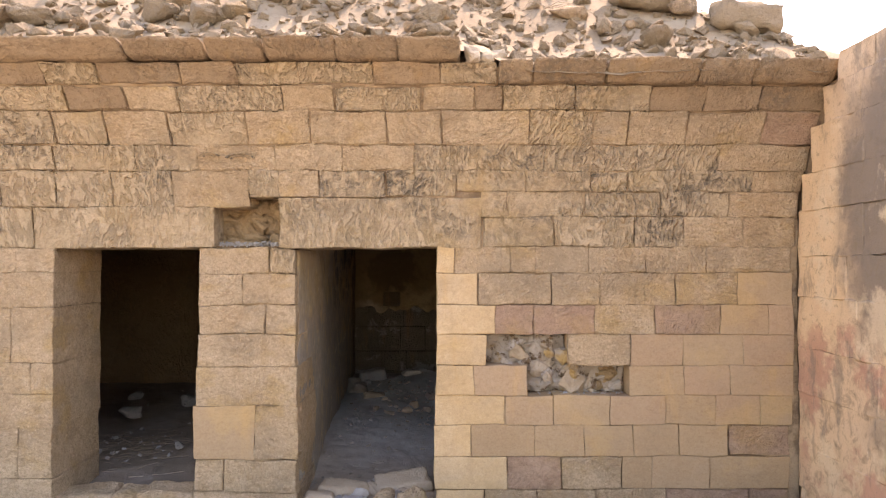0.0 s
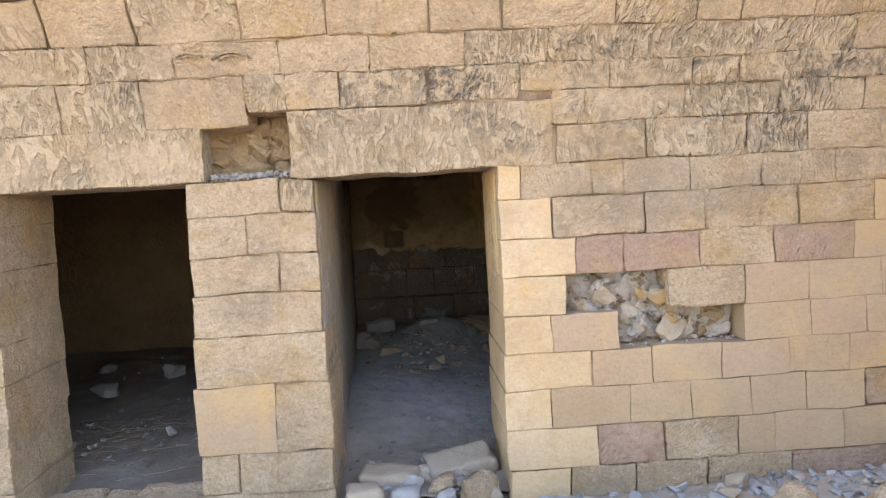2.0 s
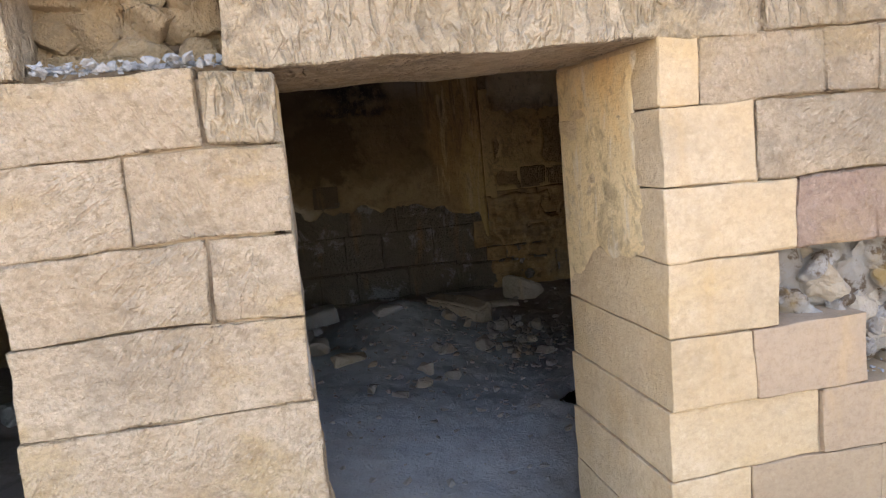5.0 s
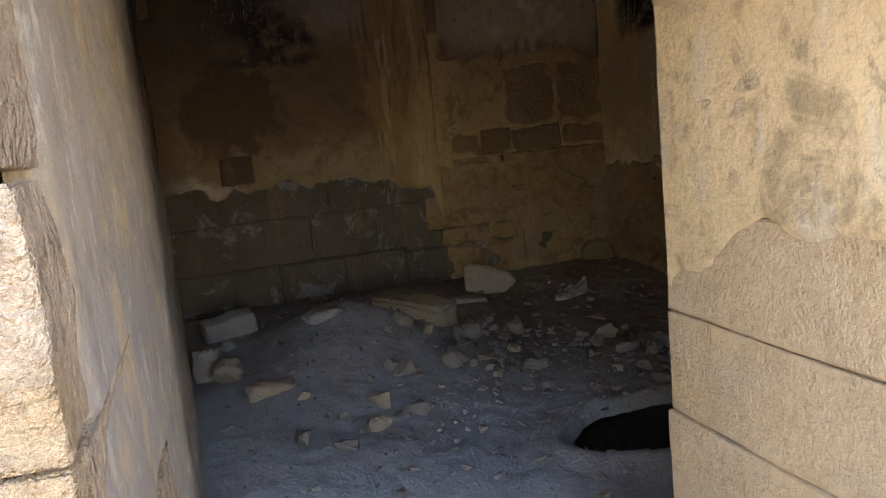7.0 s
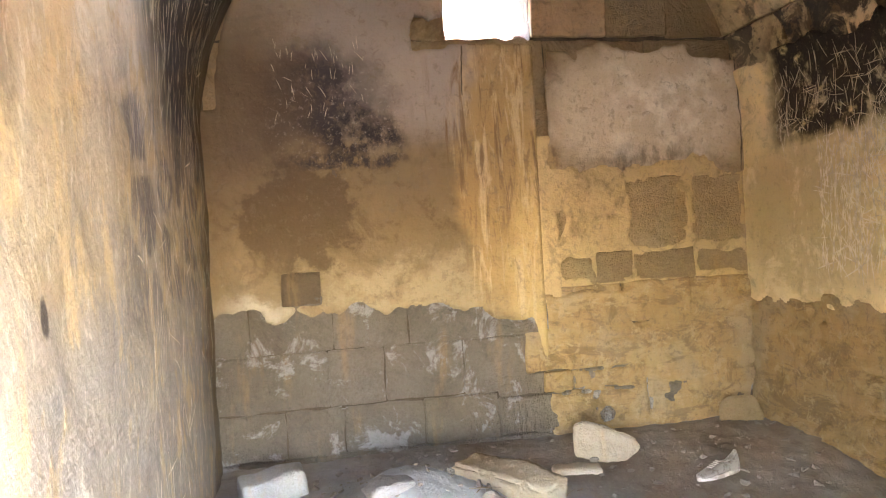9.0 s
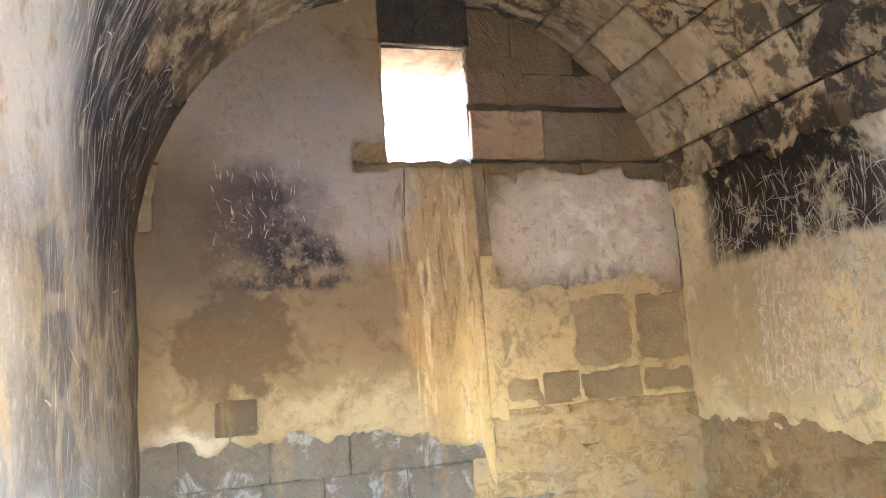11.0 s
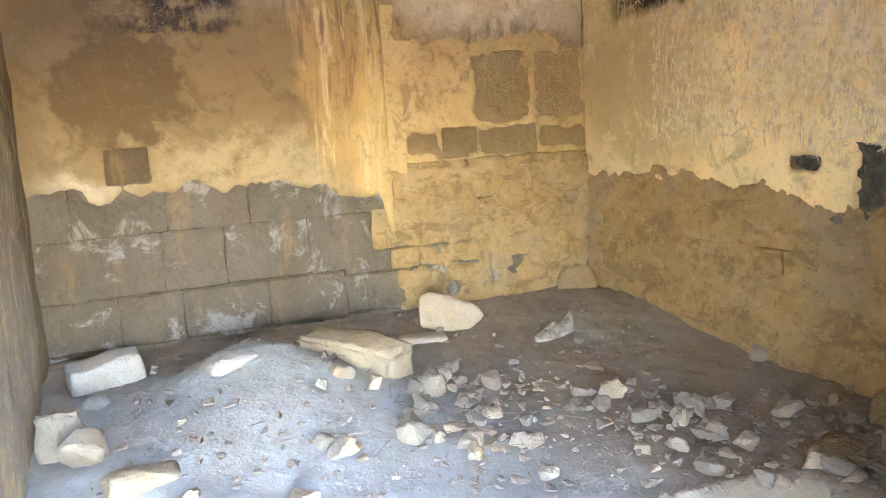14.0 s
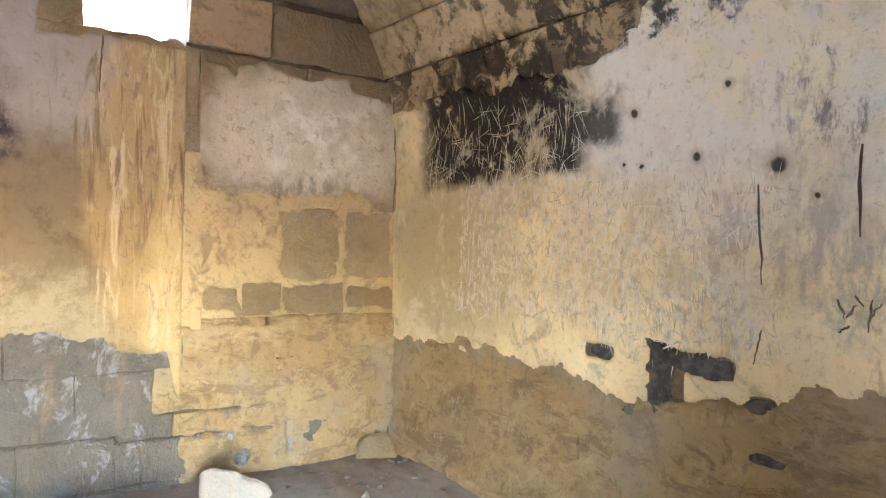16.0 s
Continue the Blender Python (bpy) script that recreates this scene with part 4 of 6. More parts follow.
# ---- chamber walls ----
def plaster_sheet(name, place, us, vs, keep, material, parent, label, thick=0.016, bump=0.008):
    """A skin of plaster with a ragged edge: cells for which keep() is true, sloped at the rim. place maps (u, v, out) to a point."""
    bm = bmesh.new()
    nu, nv = len(us) - 1, len(vs) - 1
    on = [[keep((us[i] + us[i + 1]) / 2, (vs[j] + vs[j + 1]) / 2) for j in range(nv)] for i in range(nu)]
    at, rim = {}, {}
    for i in range(nu + 1):
        for j in range(nv + 1):
            around = [on[a][b] if 0 <= a < nu and 0 <= b < nv else None for a in (i - 1, i) for b in (j - 1, j)]
            if any(around):
                at[i, j] = (us[i], vs[j])
                if False in around:
                    rim[i, j] = [(i + a, j + b) for a, b in ((1, 0), (-1, 0), (0, 1), (0, -1))]
    for _ in range(3):  # the ragged edge runs on smoothly
        moved = {}
        for key, near in rim.items():
            pts = [at[k_] for k_ in near if k_ in rim]
            if len(pts) >= 2 and 0 < key[0] < nu and 0 < key[1] < nv:
                moved[key] = tuple(0.4 * at[key][n] + 0.6 * sum(p[n] for p in pts) / len(pts) for n in (0, 1))
        at.update(moved)
    verts = {}

    def vert(i, j):
        if (i, j) not in verts:
            u, v = at[i, j]
            out = thick + bump * fractal((u, v, 0), 3.2, 3)
            verts[i, j] = bm.verts.new(place(u, v, -0.006 if (i, j) in rim else out))
        return verts[i, j]

    for i in range(nu):
        for j in range(nv):
            if on[i][j]:
                bm.faces.new([vert(i, j), vert(i + 1, j), vert(i + 1, j + 1), vert(i, j + 1)])
    return part(name, bm, material, parent, label, True)


def arch_z(x):
    d = min(abs(x - AXIS), RADIUS)
    return SPRING + math.sqrt(RADIUS * RADIUS - d * d)


# end wall with its window
end = tagged(new("wall_end"), "plastered sandstone end wall of the vaulted chamber, sooty and streaked", kind="structure")
bm = bmesh.new()
E0, E1 = END + 0.05, END + 0.6
for lo, hi in (((-2.1, E0, -1.0), (W0, E1, 4.6)), ((W1, E0, -1.0), (3.1, E1, 4.6)), ((W0, E0, -1.0), (W1, E1, WZ0 - 0.02)), ((W0, E0, WZ1), (W1, E1, 4.6))):
    add_box(bm, lo, hi)
part("wall_core", bm, m_joint, end)


def wall_course(parent, z0, z1, joints, material, axis, at, face, amp=0.014, depth=0.12, gap=0.003, out=0.0):
    """Blocks of an inner wall. axis 0: along x at y = at; axis 1: along y at x = at. face: which way they look."""
    for a, b in zip(joints, joints[1:]):
        g, o = gap * random.uniform(0.5, 1.8), out + random.uniform(-0.012, 0.01)
        f, k0 = at + face * o, at - face * depth
        lo, hi = (min(f, k0), max(f, k0))
        mat = random.choice(material) if isinstance(material, list) else material
        if axis == 0:
            hewn("stone_block", (a + g, lo, z0 + g), (b - g, hi, z1 - g), mat, parent, amp=amp, cell=0.05, r=0.009)
        else:
            hewn("stone_block", (lo, a + g, z0 + g), (hi, b - g, z1 - g), mat, parent, amp=amp, cell=0.05, r=0.009)


random.seed(23)
I_ = m_inner
for z0, z1, js in ((-0.1, 0.27, [-1.5, -0.78, -0.2, 0.35, 1.0, 1.7, 2.6]), (0.27, 0.585, [-1.5, -0.97, -0.58, -0.02, 0.52]), (0.595, 0.98, [-1.5, -0.67, -0.28, 0.28, 0.74]), (0.98, 1.36, [-1.5, -1.18, -0.62, -0.1, 0.45, 0.98])):
    wall_course(end, z0, z1, js, m_low, 0, END, -1, amp=0.014)
for z0, z1, js in ((0.27, 0.54, [0.52, 0.98, 1.67, 2.1, 2.6]), (0.545, 0.7, [0.52, 0.86, 1.08, 1.67, 2.6]), (0.7, 1.0, [0.74, 1.2, 1.75, 2.6]), (1.0, 1.31, [0.98, 1.5, 2.05, 2.6])):
    wall_course(end, z0, z1, js, m_eroded if z0 > 0.6 else [m_low, m_eroded], 0, END, -1, amp=0.02)
wall_course(end, 1.31, 1.54, [0.98, 1.31, 1.6, 2.1, 2.6], m_rowdark, 0, END, -1, amp=0.012)
wall_course(end, 1.54, 2.08, [0.98, 1.56, 2.08, 2.6], m_worn, 0, END, -1, amp=0.01)
for z0, z1, js in ((1.36, 1.7, [-1.5, -0.9, -0.3, 0.3, 0.98]), (1.7, 2.1, [-1.5, -0.7, 0.1, 0.98]), (2.08, 2.6, [-1.5, -0.6, 0.2, 0.9, 1.7, 2.6]), (2.6, 3.1, [-1.4, -0.5, 0.3, 1.0, 1.8, 2.5])):
    wall_course(end, z0, z1, js, I_, 0, END, -1, out=-0.028)
for z0, z1, js in ((3.1, 3.55, [-1.3, -0.6, W0]), (3.55, 3.98, [-1.0, -0.4, W0]), (3.12, 3.5, [1.5, 1.98, 2.45]), (3.55, 3.8, [W1, 1.22, 1.7, 2.2]), (3.8, 4.3, [W1, 1.3, 1.8]), (3.98, 4.45, [-0.5, W0 - 0.02])):
    wall_course(end, z0, z1, js, [I_, m_red], 0, END, -1, out=-0.012)


wall_course(end, 3.12, 3.5, [W1, 1.49], m_umber, 0, END, -1)
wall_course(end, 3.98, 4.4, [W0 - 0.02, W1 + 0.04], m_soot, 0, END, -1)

hewn("stone_block", (-0.96, END - 0.006, 1.3), (-0.69, END + 0.05, 1.53), m_dark, end, amp=0.008)


def end_keep(x, z):
    n = 0.14 * fractal((x, z, 0), 2.6, 4) + 0.06 * fractal((x, z, 0), 8, 2)
    if z > arch_z(x) + (0.22 if x < 0 else 0.06) or (W0 - 0.02 < x < W1 + 0.02 and z > WZ0 - 0.05):
        return False
    if x > 1.0 + 0.3 * n:
        return z > 2.18 + n + 0.06 * math.sin(x * 7) and z < 3.02 + n * 0.9
    if 0.04 + 0.4 * n < x < W0 and 3.02 + 0.3 * n < z < 3.25 + 0.4 * n:
        return False
    if x > W1:
        return False
    if -0.95 < x < -0.7 and 1.31 < z < 1.52:
        return False
    low = 1.23 - 0.1 * ease(x, 0.3, 0.8) - 0.5 * ease(x, 0.8, 0.93)
    return z > low + n * 0.9


def pointing_keep(x, z):
    """Mortar smeared over worn blocks, nearly flush."""
    n = 0.03 * fractal((x, z, 0), 4, 6) + 0.012 * fractal((x, z, 0), 13, 2)
    rows = [(1.31, 1.54, (1.0, 1.31, 1.6, 2.1, 2.56)), (1.54, 2.1, (1.0, 1.56, 2.08, 2.52))]
    if not 0.88 < x < 2.6:
        return False
    if x < 1.04:
        return z < 2.4
    for z0, z1, js in rows:
        if z0 <= z < z1:
            if min(abs(z - z0), abs(z - z1)) < 0.045 + n or min(abs(x - j) for j in js) < 0.04 + n:
                return fractal((x, z, 0), 1.8, 9) > -0.6
            return z > 1.54 and (x < 1.56 and fractal((x, z, 0), 2.0, 3) > -0.25 or fractal((x, z, 0), 2.6, 3) > 0.4)
    return 2.1 <= z < 2.45 and fractal((x, z, 0), 3, 1) > -0.5


def worn_keep(x, z):
    """Crumbling render over the low courses, gone along a few open joints."""
    n = 0.02 * fractal((x, z, 0), 5, 3)
    if x < 0.9 + 3 * n or z > 1.27 + 2 * n:
        return False
    for z0, a, b, w in ((0.545, 0.9, 1.7, 0.012), (0.7, 0.9, 1.66, 0.01), (0.62, 2.12, 2.6, 0.012), (0.9, 1.35, 1.85, 0.012), (1.02, 1.5, 1.95, 0.01)):
        if a < x < b and abs(z - z0 - 0.03 * soft_noise((x, 0, z0), 3, 5) - n) < w * (0.6 + soft_noise((x, 1, 0), 6, 2)):
            return False
    for x0, a, b in ((1.08, 0.55, 0.7), (1.67, 0.35, 0.6)):
        if a < z < b and abs(x - x0 - n) < 0.008:
            return False
    return fractal((x, z, 0), 1.7, 21) > -0.42


plaster_sheet("pointing", lambda u, v, o: (u, END - o, v), steps(0.86, 2.6, 0.02), steps(1.2, 2.46, 0.02), pointing_keep, m_end_mortar, end, "ochre mortar smeared over worn blocks", thick=0.004, bump=0.006)
plaster_sheet("worn_render", lambda u, v, o: (u, END - o - 0.02 * fractal((u, v, 0), 4.5, 8) - 0.008 * fractal((u, v, 0), 14, 3), v), steps(0.84, 2.6, 0.016), steps(0.1, 1.34, 0.016), worn_keep, m_eroded, end, "crumbling ochre render over low courses", thick=0.018, bump=0.01)
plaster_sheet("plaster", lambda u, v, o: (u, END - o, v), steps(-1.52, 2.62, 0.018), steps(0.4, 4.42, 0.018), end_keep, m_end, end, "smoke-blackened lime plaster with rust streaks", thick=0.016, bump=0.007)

# window: splayed sill and a bare stone frame
window = tagged(new("window_1"), "small square window opening, glaring with daylight", kind="structure")
bm = bmesh.new()
rough_box(bm, (W0 - 0.03, END + 0.02, WZ0 - 0.12), (W1 + 0.03, E1 + 0.05, WZ0), amp=0.02, cell=0.04, scale=8)
part("window_sill", bm, m_inner, window, "crumbled stone sill", True)

# right wall
right = tagged(new("wall_right"), "ochre plastered chamber wall with soot and scratched marks", kind="structure")
bm = bmesh.new()
add_box(bm, (RIGHT + 0.05, BACK - 0.2, -1.0), (RIGHT + 0.8, END + 0.6, SPRING + 0.25))
part("wall_core", bm, m_joint, right)
for z0, z1 in ((-0.15, 0.16), (0.16, 0.42), (0.42, 0.72), (0.72, 1.0), (1.0, 1.3), (1.3, 1.75), (1.75, 2.2), (2.2, 2.6)):
    ys = [BACK]
    while ys[-1] < 11.3:
        ys.append(ys[-1] + random.uniform(0.5, 0.95))
    wall_course(right, z0, z1, ys + [END - 0.005], m_eroded if z1 < 1.1 else I_, 1, RIGHT, -1, amp=0.014, out=-0.004 if z1 < 1.1 else -0.028)


def right_edge(y, z):
    """Where the plaster of the right wall ends below, and how ragged it is there."""
    n = 0.1 * fractal((y, z, 0), 2.4, 8) + 0.05 * fractal((y, z, 0), 9, 3)
    return 1.1 + 0.04 * math.sin(y * 3) - 0.1 * ease(11.0 - y, 0, 1.0) + 0.16 * ease(9.05 - y, 0, 0.35), n


def right_keep(y, z):
    low, n = right_edge(y, z)
    if 9.4 < y < 9.62 and z < 1.32 + 0.4 * n - 0.12 * ease(9.5 - y, 0, 0.1):
        return False
    if 9.12 + 0.3 * n < y < 9.55 and abs(z - 1.22) < 0.05 + n * 0.3:
        return False
    if abs(y - 8.97) < 0.09 + n * 0.6 and 0.8 < z < 1.12 + 0.4 * n:
        return False
    if abs(y - 9.94) < 0.1 + 0.3 * n and abs(z - 1.225) < 0.03 + 0.2 * n:
        return False
    top = 2.86 + 0.2 * ease(9.9 - y, -0.2, 0.6) + n
    return low + n < z < top


def low_right_keep(y, z):
    """Crumbling render at the foot of the wall, gone along a few open joints."""
    n = 0.02 * fractal((y, z, 0), 5, 13)
    for z0, a, b, w in ((0.49, 9.6, 10.9, 0.014), (0.72, 10.2, 10.9, 0.01), (0.33, 8.6, 9.7, 0.014), (0.8, 8.5, 9.2, 0.012), (0.62, 11.5, 12.0, 0.012), (0.22, 10.7, 11.6, 0.014)):
        if a < y < b and abs(z - z0 - 0.03 * soft_noise((y, 0, z0), 3, 5) - n) < w * (0.6 + soft_noise((y, 1, 0), 6, 2)):
            return False
    low, rag = right_edge(y, z)
    return z < low + rag + 0.035 and fractal((y, z, 0), 1.5, 31) > -0.5


def arc_in(v, radius):
    """How far the vault has come in at the height v."""
    d = min(max(0.0, v - SPRING), radius * 0.96)
    return radius - math.sqrt(radius * radius - d * d)


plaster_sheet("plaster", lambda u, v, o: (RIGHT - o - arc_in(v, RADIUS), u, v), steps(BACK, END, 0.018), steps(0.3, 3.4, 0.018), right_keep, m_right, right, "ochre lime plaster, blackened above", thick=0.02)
plaster_sheet("worn_render", lambda u, v, o: (RIGHT - o - 0.022 * fractal((0.7 * u, v, 0), 4.0, 8) - 0.01 * fractal((u, v, 0), 13, 3) - 0.05 * ease(0.55 - v, 0, 0.5) * ease(u, 8, 9), u, v), steps(BACK, END, 0.022), steps(-0.1, 1.36, 0.022), low_right_keep, m_eroded, right, "crumbling ochre render at the wall foot", thick=0.022, bump=0.008)


def cement_keep(y, z):
    n = 0.05 * fractal((y, z, 0), 5, 2) + 0.04 * fractal((y, z, 0), 13, 6)
    if abs(y - 9.53) < 0.09 + n and 0.92 + n < z < 1.31 + n or 9.12 + n < y < 9.6 and abs(z - 1.22 + 0.08 * (9.4 - y)) < 0.055 + n:
        return True
    if 9.5 < y < 9.95 and abs(z - 0.95) < 0.04 + n and fractal((y, z, 0), 8, 5) > -0.1:
        return True
    return math.hypot((y - 8.97) / 0.11, (z - 1.06) / 0.05) < 1 + 7 * n or math.hypot((y - 9.94) / 0.11, (z - 1.225) / 0.05) < 0.9 + 9 * n or math.hypot((y - 8.95) / 0.1, (z - 0.83) / 0.05) < 0.8 + 8 * n


plaster_sheet("cement_patch", lambda u, v, o: (RIGHT - o, u, v), steps(8.7, 10.2, 0.014), steps(0.7, 1.45, 0.014), cement_keep, m_cement, right, "dark grey broken render", thick=0.026, bump=0.012)


def left_keep(y, z):
    if y < BACK and z > DOOR_TOP - 0.02:
        return False
    n = 0.3 * fractal((y, z, 0), 1.6, 8) + 0.08 * fractal((y, z, 0), 8, 3)
    return z < 3.75 + n - 0.45 * ease(y, 9.0, 11.5)


# left wall, running on from the doorway's jamb
left = tagged(new("wall_left"), "mottled grey and ochre plastered chamber wall, scratched all over", kind="structure")
bm = bmesh.new()
add_box(bm, (-2.0, BACK - 0.02, -1.0), (-1.47, END + 0.6, SPRING + 0.3))
part("wall_core", bm, m_mortar, left)
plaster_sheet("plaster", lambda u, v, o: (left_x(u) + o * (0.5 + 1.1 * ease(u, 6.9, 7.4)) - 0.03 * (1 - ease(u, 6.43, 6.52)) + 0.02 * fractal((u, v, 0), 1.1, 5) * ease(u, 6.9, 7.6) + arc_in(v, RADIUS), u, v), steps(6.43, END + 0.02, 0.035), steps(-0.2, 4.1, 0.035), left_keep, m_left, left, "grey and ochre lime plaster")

# a skin of plaster left on the doorway's right jamb
plaster_sheet("plaster", lambda u, v, o: (D2[1] - o, u, v), steps(6.4, 7.23, 0.02), steps(1.2, 2.11, 0.02), lambda u, v: v > 1.42 + 0.12 * fractal((u, v, 0), 3, 5) - 0.2 * ease(u, 6.9, 7.2) and u > 6.5 + 0.1 * fractal((u, v, 0), 4, 2), m_skin, facade, "ochre plaster skin on the jamb", thick=0.0015, bump=0.003)

# front wall of the chamber beside the door and above it
front = tagged(new("wall_front"), "plastered inner face of the facade wall", kind="structure")
plaster_sheet("plaster", lambda u, v, o: (u, BACK + o, v), steps(-1.4, 2.6, 0.08), steps(-0.2, 4.4, 0.08), lambda u, v: not (D2[0] - 0.05 < u < D2[1] and v < DOOR_TOP + 0.1), m_left, front, "pale lime plaster")
bm = bmesh.new()
for x in steps(-6.5, 3.3, 0.35)[:-1]:
    add_box(bm, (x, BACK - 0.3, 2.5), (x + 0.35, BACK - 0.012, min(4.5, bank_z(x + 0.35, 7.1) - 0.15)))
part("wall_core", bm, m_mortar, front)


# vaults
def vault(axis, radius, y0, y1, material, label, seed):
    """A barrel of hewn voussoirs over a chamber, laid in staggered courses."""
    random.seed(seed)
    bm = bmesh.new()
    n = 17
    for s in range(n):
        a0, a1 = math.pi * s / n, math.pi * (s + 1) / n
        y = y0 - random.uniform(0, 0.5)
        while y < y1:
            e = y + random.uniform(0.45, 0.95)
            drop = random.uniform(-0.008, 0.022)
            lo, hi = (a0 + 0.0012, max(y, y0 - 0.02), -drop), (a1 - 0.0012, min(e, y1 + 0.05) - 0.004, 0.2)

            def bend(p):
                a = p.x / radius * 1.0
                r = radius + p.z
                x = axis + r * math.cos(a)
                if x < axis:
                    x = axis + (x - axis) * (axis - left_x(p.y) + 0.03) / radius
                return Vector((x, p.y, SPRING + r * math.sin(a)))

            if hi[1] - lo[1] > 0.05:
                rough_box(bm, (lo[0] * radius, lo[1], lo[2]), (hi[0] * radius, hi[1], hi[2]), amp=0.014, r=0.014, cell=0.08, seed=random.uniform(0, 50), bend=bend, skip=((2, 1),), scale=4)
            y = e
    ob = mesh_object("ceiling", bm, material, smooth=True)
    return tagged(ob, label, kind="structure")


vault(AXIS, RADIUS, BACK - 0.05, END + 0.02, m_vault, "sooty barrel vault of sandstone blocks", 5)
shell = bmesh.new()
for s in range(24):
    a0, a1 = math.pi * s / 24, math.pi * (s + 1) / 24
    r = RADIUS + 0.2
    vs = [shell.verts.new((AXIS + r * math.cos(a), y, SPRING + r * math.sin(a))) for a, y in ((a0, BACK - 0.1), (a1, BACK - 0.1), (a1, END + 0.3), (a0, END + 0.3))]
    shell.faces.new(vs)
tagged(mesh_object("ceiling", shell, m_mortar), "mortar bed over the vault stones", kind="structure")

# the second chamber, seen dark through the other doorway
for name, lo, hi in (("wall_end", (-6.2, END, -1.0), (-2.0, END + 0.5, 4.4)), ("wall_left", (-6.2, BACK - 0.02, -1.0), (-5.75, END, 4.4))):
    bm = bmesh.new()
    rough_box(bm, lo, hi, cell=0.25, amp=0.02)
    tagged(mesh_object(name, bm, m_inner, smooth=True), "dark sandstone wall of the second chamber", kind="structure")
bm = bmesh.new()
rough_box(bm, (-5.8, BACK - 0.02, 3.2), (-1.6, END + 0.1, 3.4), cell=0.25, amp=0.03)
tagged(mesh_object("ceiling", bm, m_inner, smooth=True), "dark sandstone roof of the second chamber", kind="structure")


# ---- loose stones ----
def rock_mesh(size, seed, points=16, flat=1.0, detail=2, amp=0.05, wear=0.06):
    """An angular broken stone, about 1 long, base near z = 0."""
    rng = random.Random(seed)
    bm = bmesh.new()
    for n in range(points):
        v = Vector((rng.gauss(0, 1), rng.gauss(0, 1), rng.gauss(0, 1))).normalized() * rng.uniform(0.8, 1.0)
        v = Vector([max(-0.72, min(0.72, c)) for c in v])
        bm.verts.new((v.x * size[0] * 0.7, v.y * size[1] * 0.7, v.z * size[2] * 0.7 * flat))
    hull = bmesh.ops.convex_hull(bm, input=bm.verts)
    bmesh.ops.delete(bm, geom=[g for g in hull["geom_interior"] if isinstance(g, bmesh.types.BMVert)], context="VERTS")
    if detail:
        bmesh.ops.bevel(bm, geom=list(bm.edges), offset=min(size) * wear, segments=2 if wear > 0.1 else 1, affect="EDGES", clamp_overlap=True)
        bmesh.ops.triangulate(bm, faces=bm.faces)
        for _ in range(detail):
            bmesh.ops.subdivide_edges(bm, edges=[e for e in bm.edges if e.calc_length() > max(size) * 0.09], cuts=1)
            bmesh.ops.triangulate(bm, faces=bm.faces)
        for v in bm.verts:
            v.co += v.co.normalized() * amp * min(size) * fractal(v.co, 3.0 / max(size), seed % 50)
    low = min(v.co.z for v in bm.verts)
    for v in bm.verts:
        v.co.z -= low
    return bm


def rock(at, size, material, label, seed, turn=0.0, tip=(0, 0), sink=0.15, name="rock", group="", points=16, wear=0.15):
    bm = rock_mesh(size, seed, points, amp=0.12, wear=wear)
    ob = mesh_object(name, bm, material, smooth=True)
    ob.matrix_world = pose(at[0], at[1], at[2] - sink * size[2], tip[0], tip[1], turn)
    return tagged(ob, label, "stone", group)


def slab(at, size, material, label, turn=0.0, tip=(0, 0), name="stone_slab", group="", amp=0.02, r=0.03):
    bm = bmesh.new()
    rough_box(bm, (-size[0] / 2, -size[1] / 2, 0), (size[0] / 2, size[1] / 2, size[2]), amp=amp, r=r, cell=0.04, scale=6, seed=random.uniform(0, 50))
    ob = mesh_object(name, bm, material, smooth=True)
    ob.matrix_world = pose(*at, *tip, turn)
    return tagged(ob, label, "stone", group)


def broken(at, points, material, label, turn=0.0, tip=(0, 0), name="stone_block_loose", group="", edge=0.012, amp=0.012, seed=3):
    """A broken block: the hull of its corners, edges worn, faces uneven."""
    bm = bmesh.new()
    for p in points:
        bm.verts.new(p)
    hull = bmesh.ops.convex_hull(bm, input=bm.verts)
    bmesh.ops.delete(bm, geom=[g for g in hull["geom_interior"] if isinstance(g, bmesh.types.BMVert)], context="VERTS")
    bmesh.ops.dissolve_limit(bm, angle_limit=0.1, verts=bm.verts, edges=bm.edges)
    bmesh.ops.bevel(bm, geom=list(bm.edges), offset=edge, segments=2, affect="EDGES", clamp_overlap=True)
    for _ in range(5):
        bmesh.ops.triangulate(bm, faces=bm.faces)
        bmesh.ops.subdivide_edges(bm, edges=[e for e in bm.edges if e.calc_length() > 0.035], cuts=1)
    bmesh.ops.triangulate(bm, faces=bm.faces)
    bm.normal_update()
    for v in bm.verts:
        v.co += v.normal * (amp * fractal(v.co, 7, seed) + 0.35 * amp * fractal(v.co, 25, seed + 1))
    ob = mesh_object(name, bm, material, smooth=True)
    ob.matrix_world = pose(*at, *tip, turn)
    return tagged(ob, label, "stone", group)


def on_floor(x, y, up=0.0):
    return (x, y, floor_z(x, y) + up)


def on_ground(x, y, up=0.0):
    return (x, y, ground_z(x, y) + up)


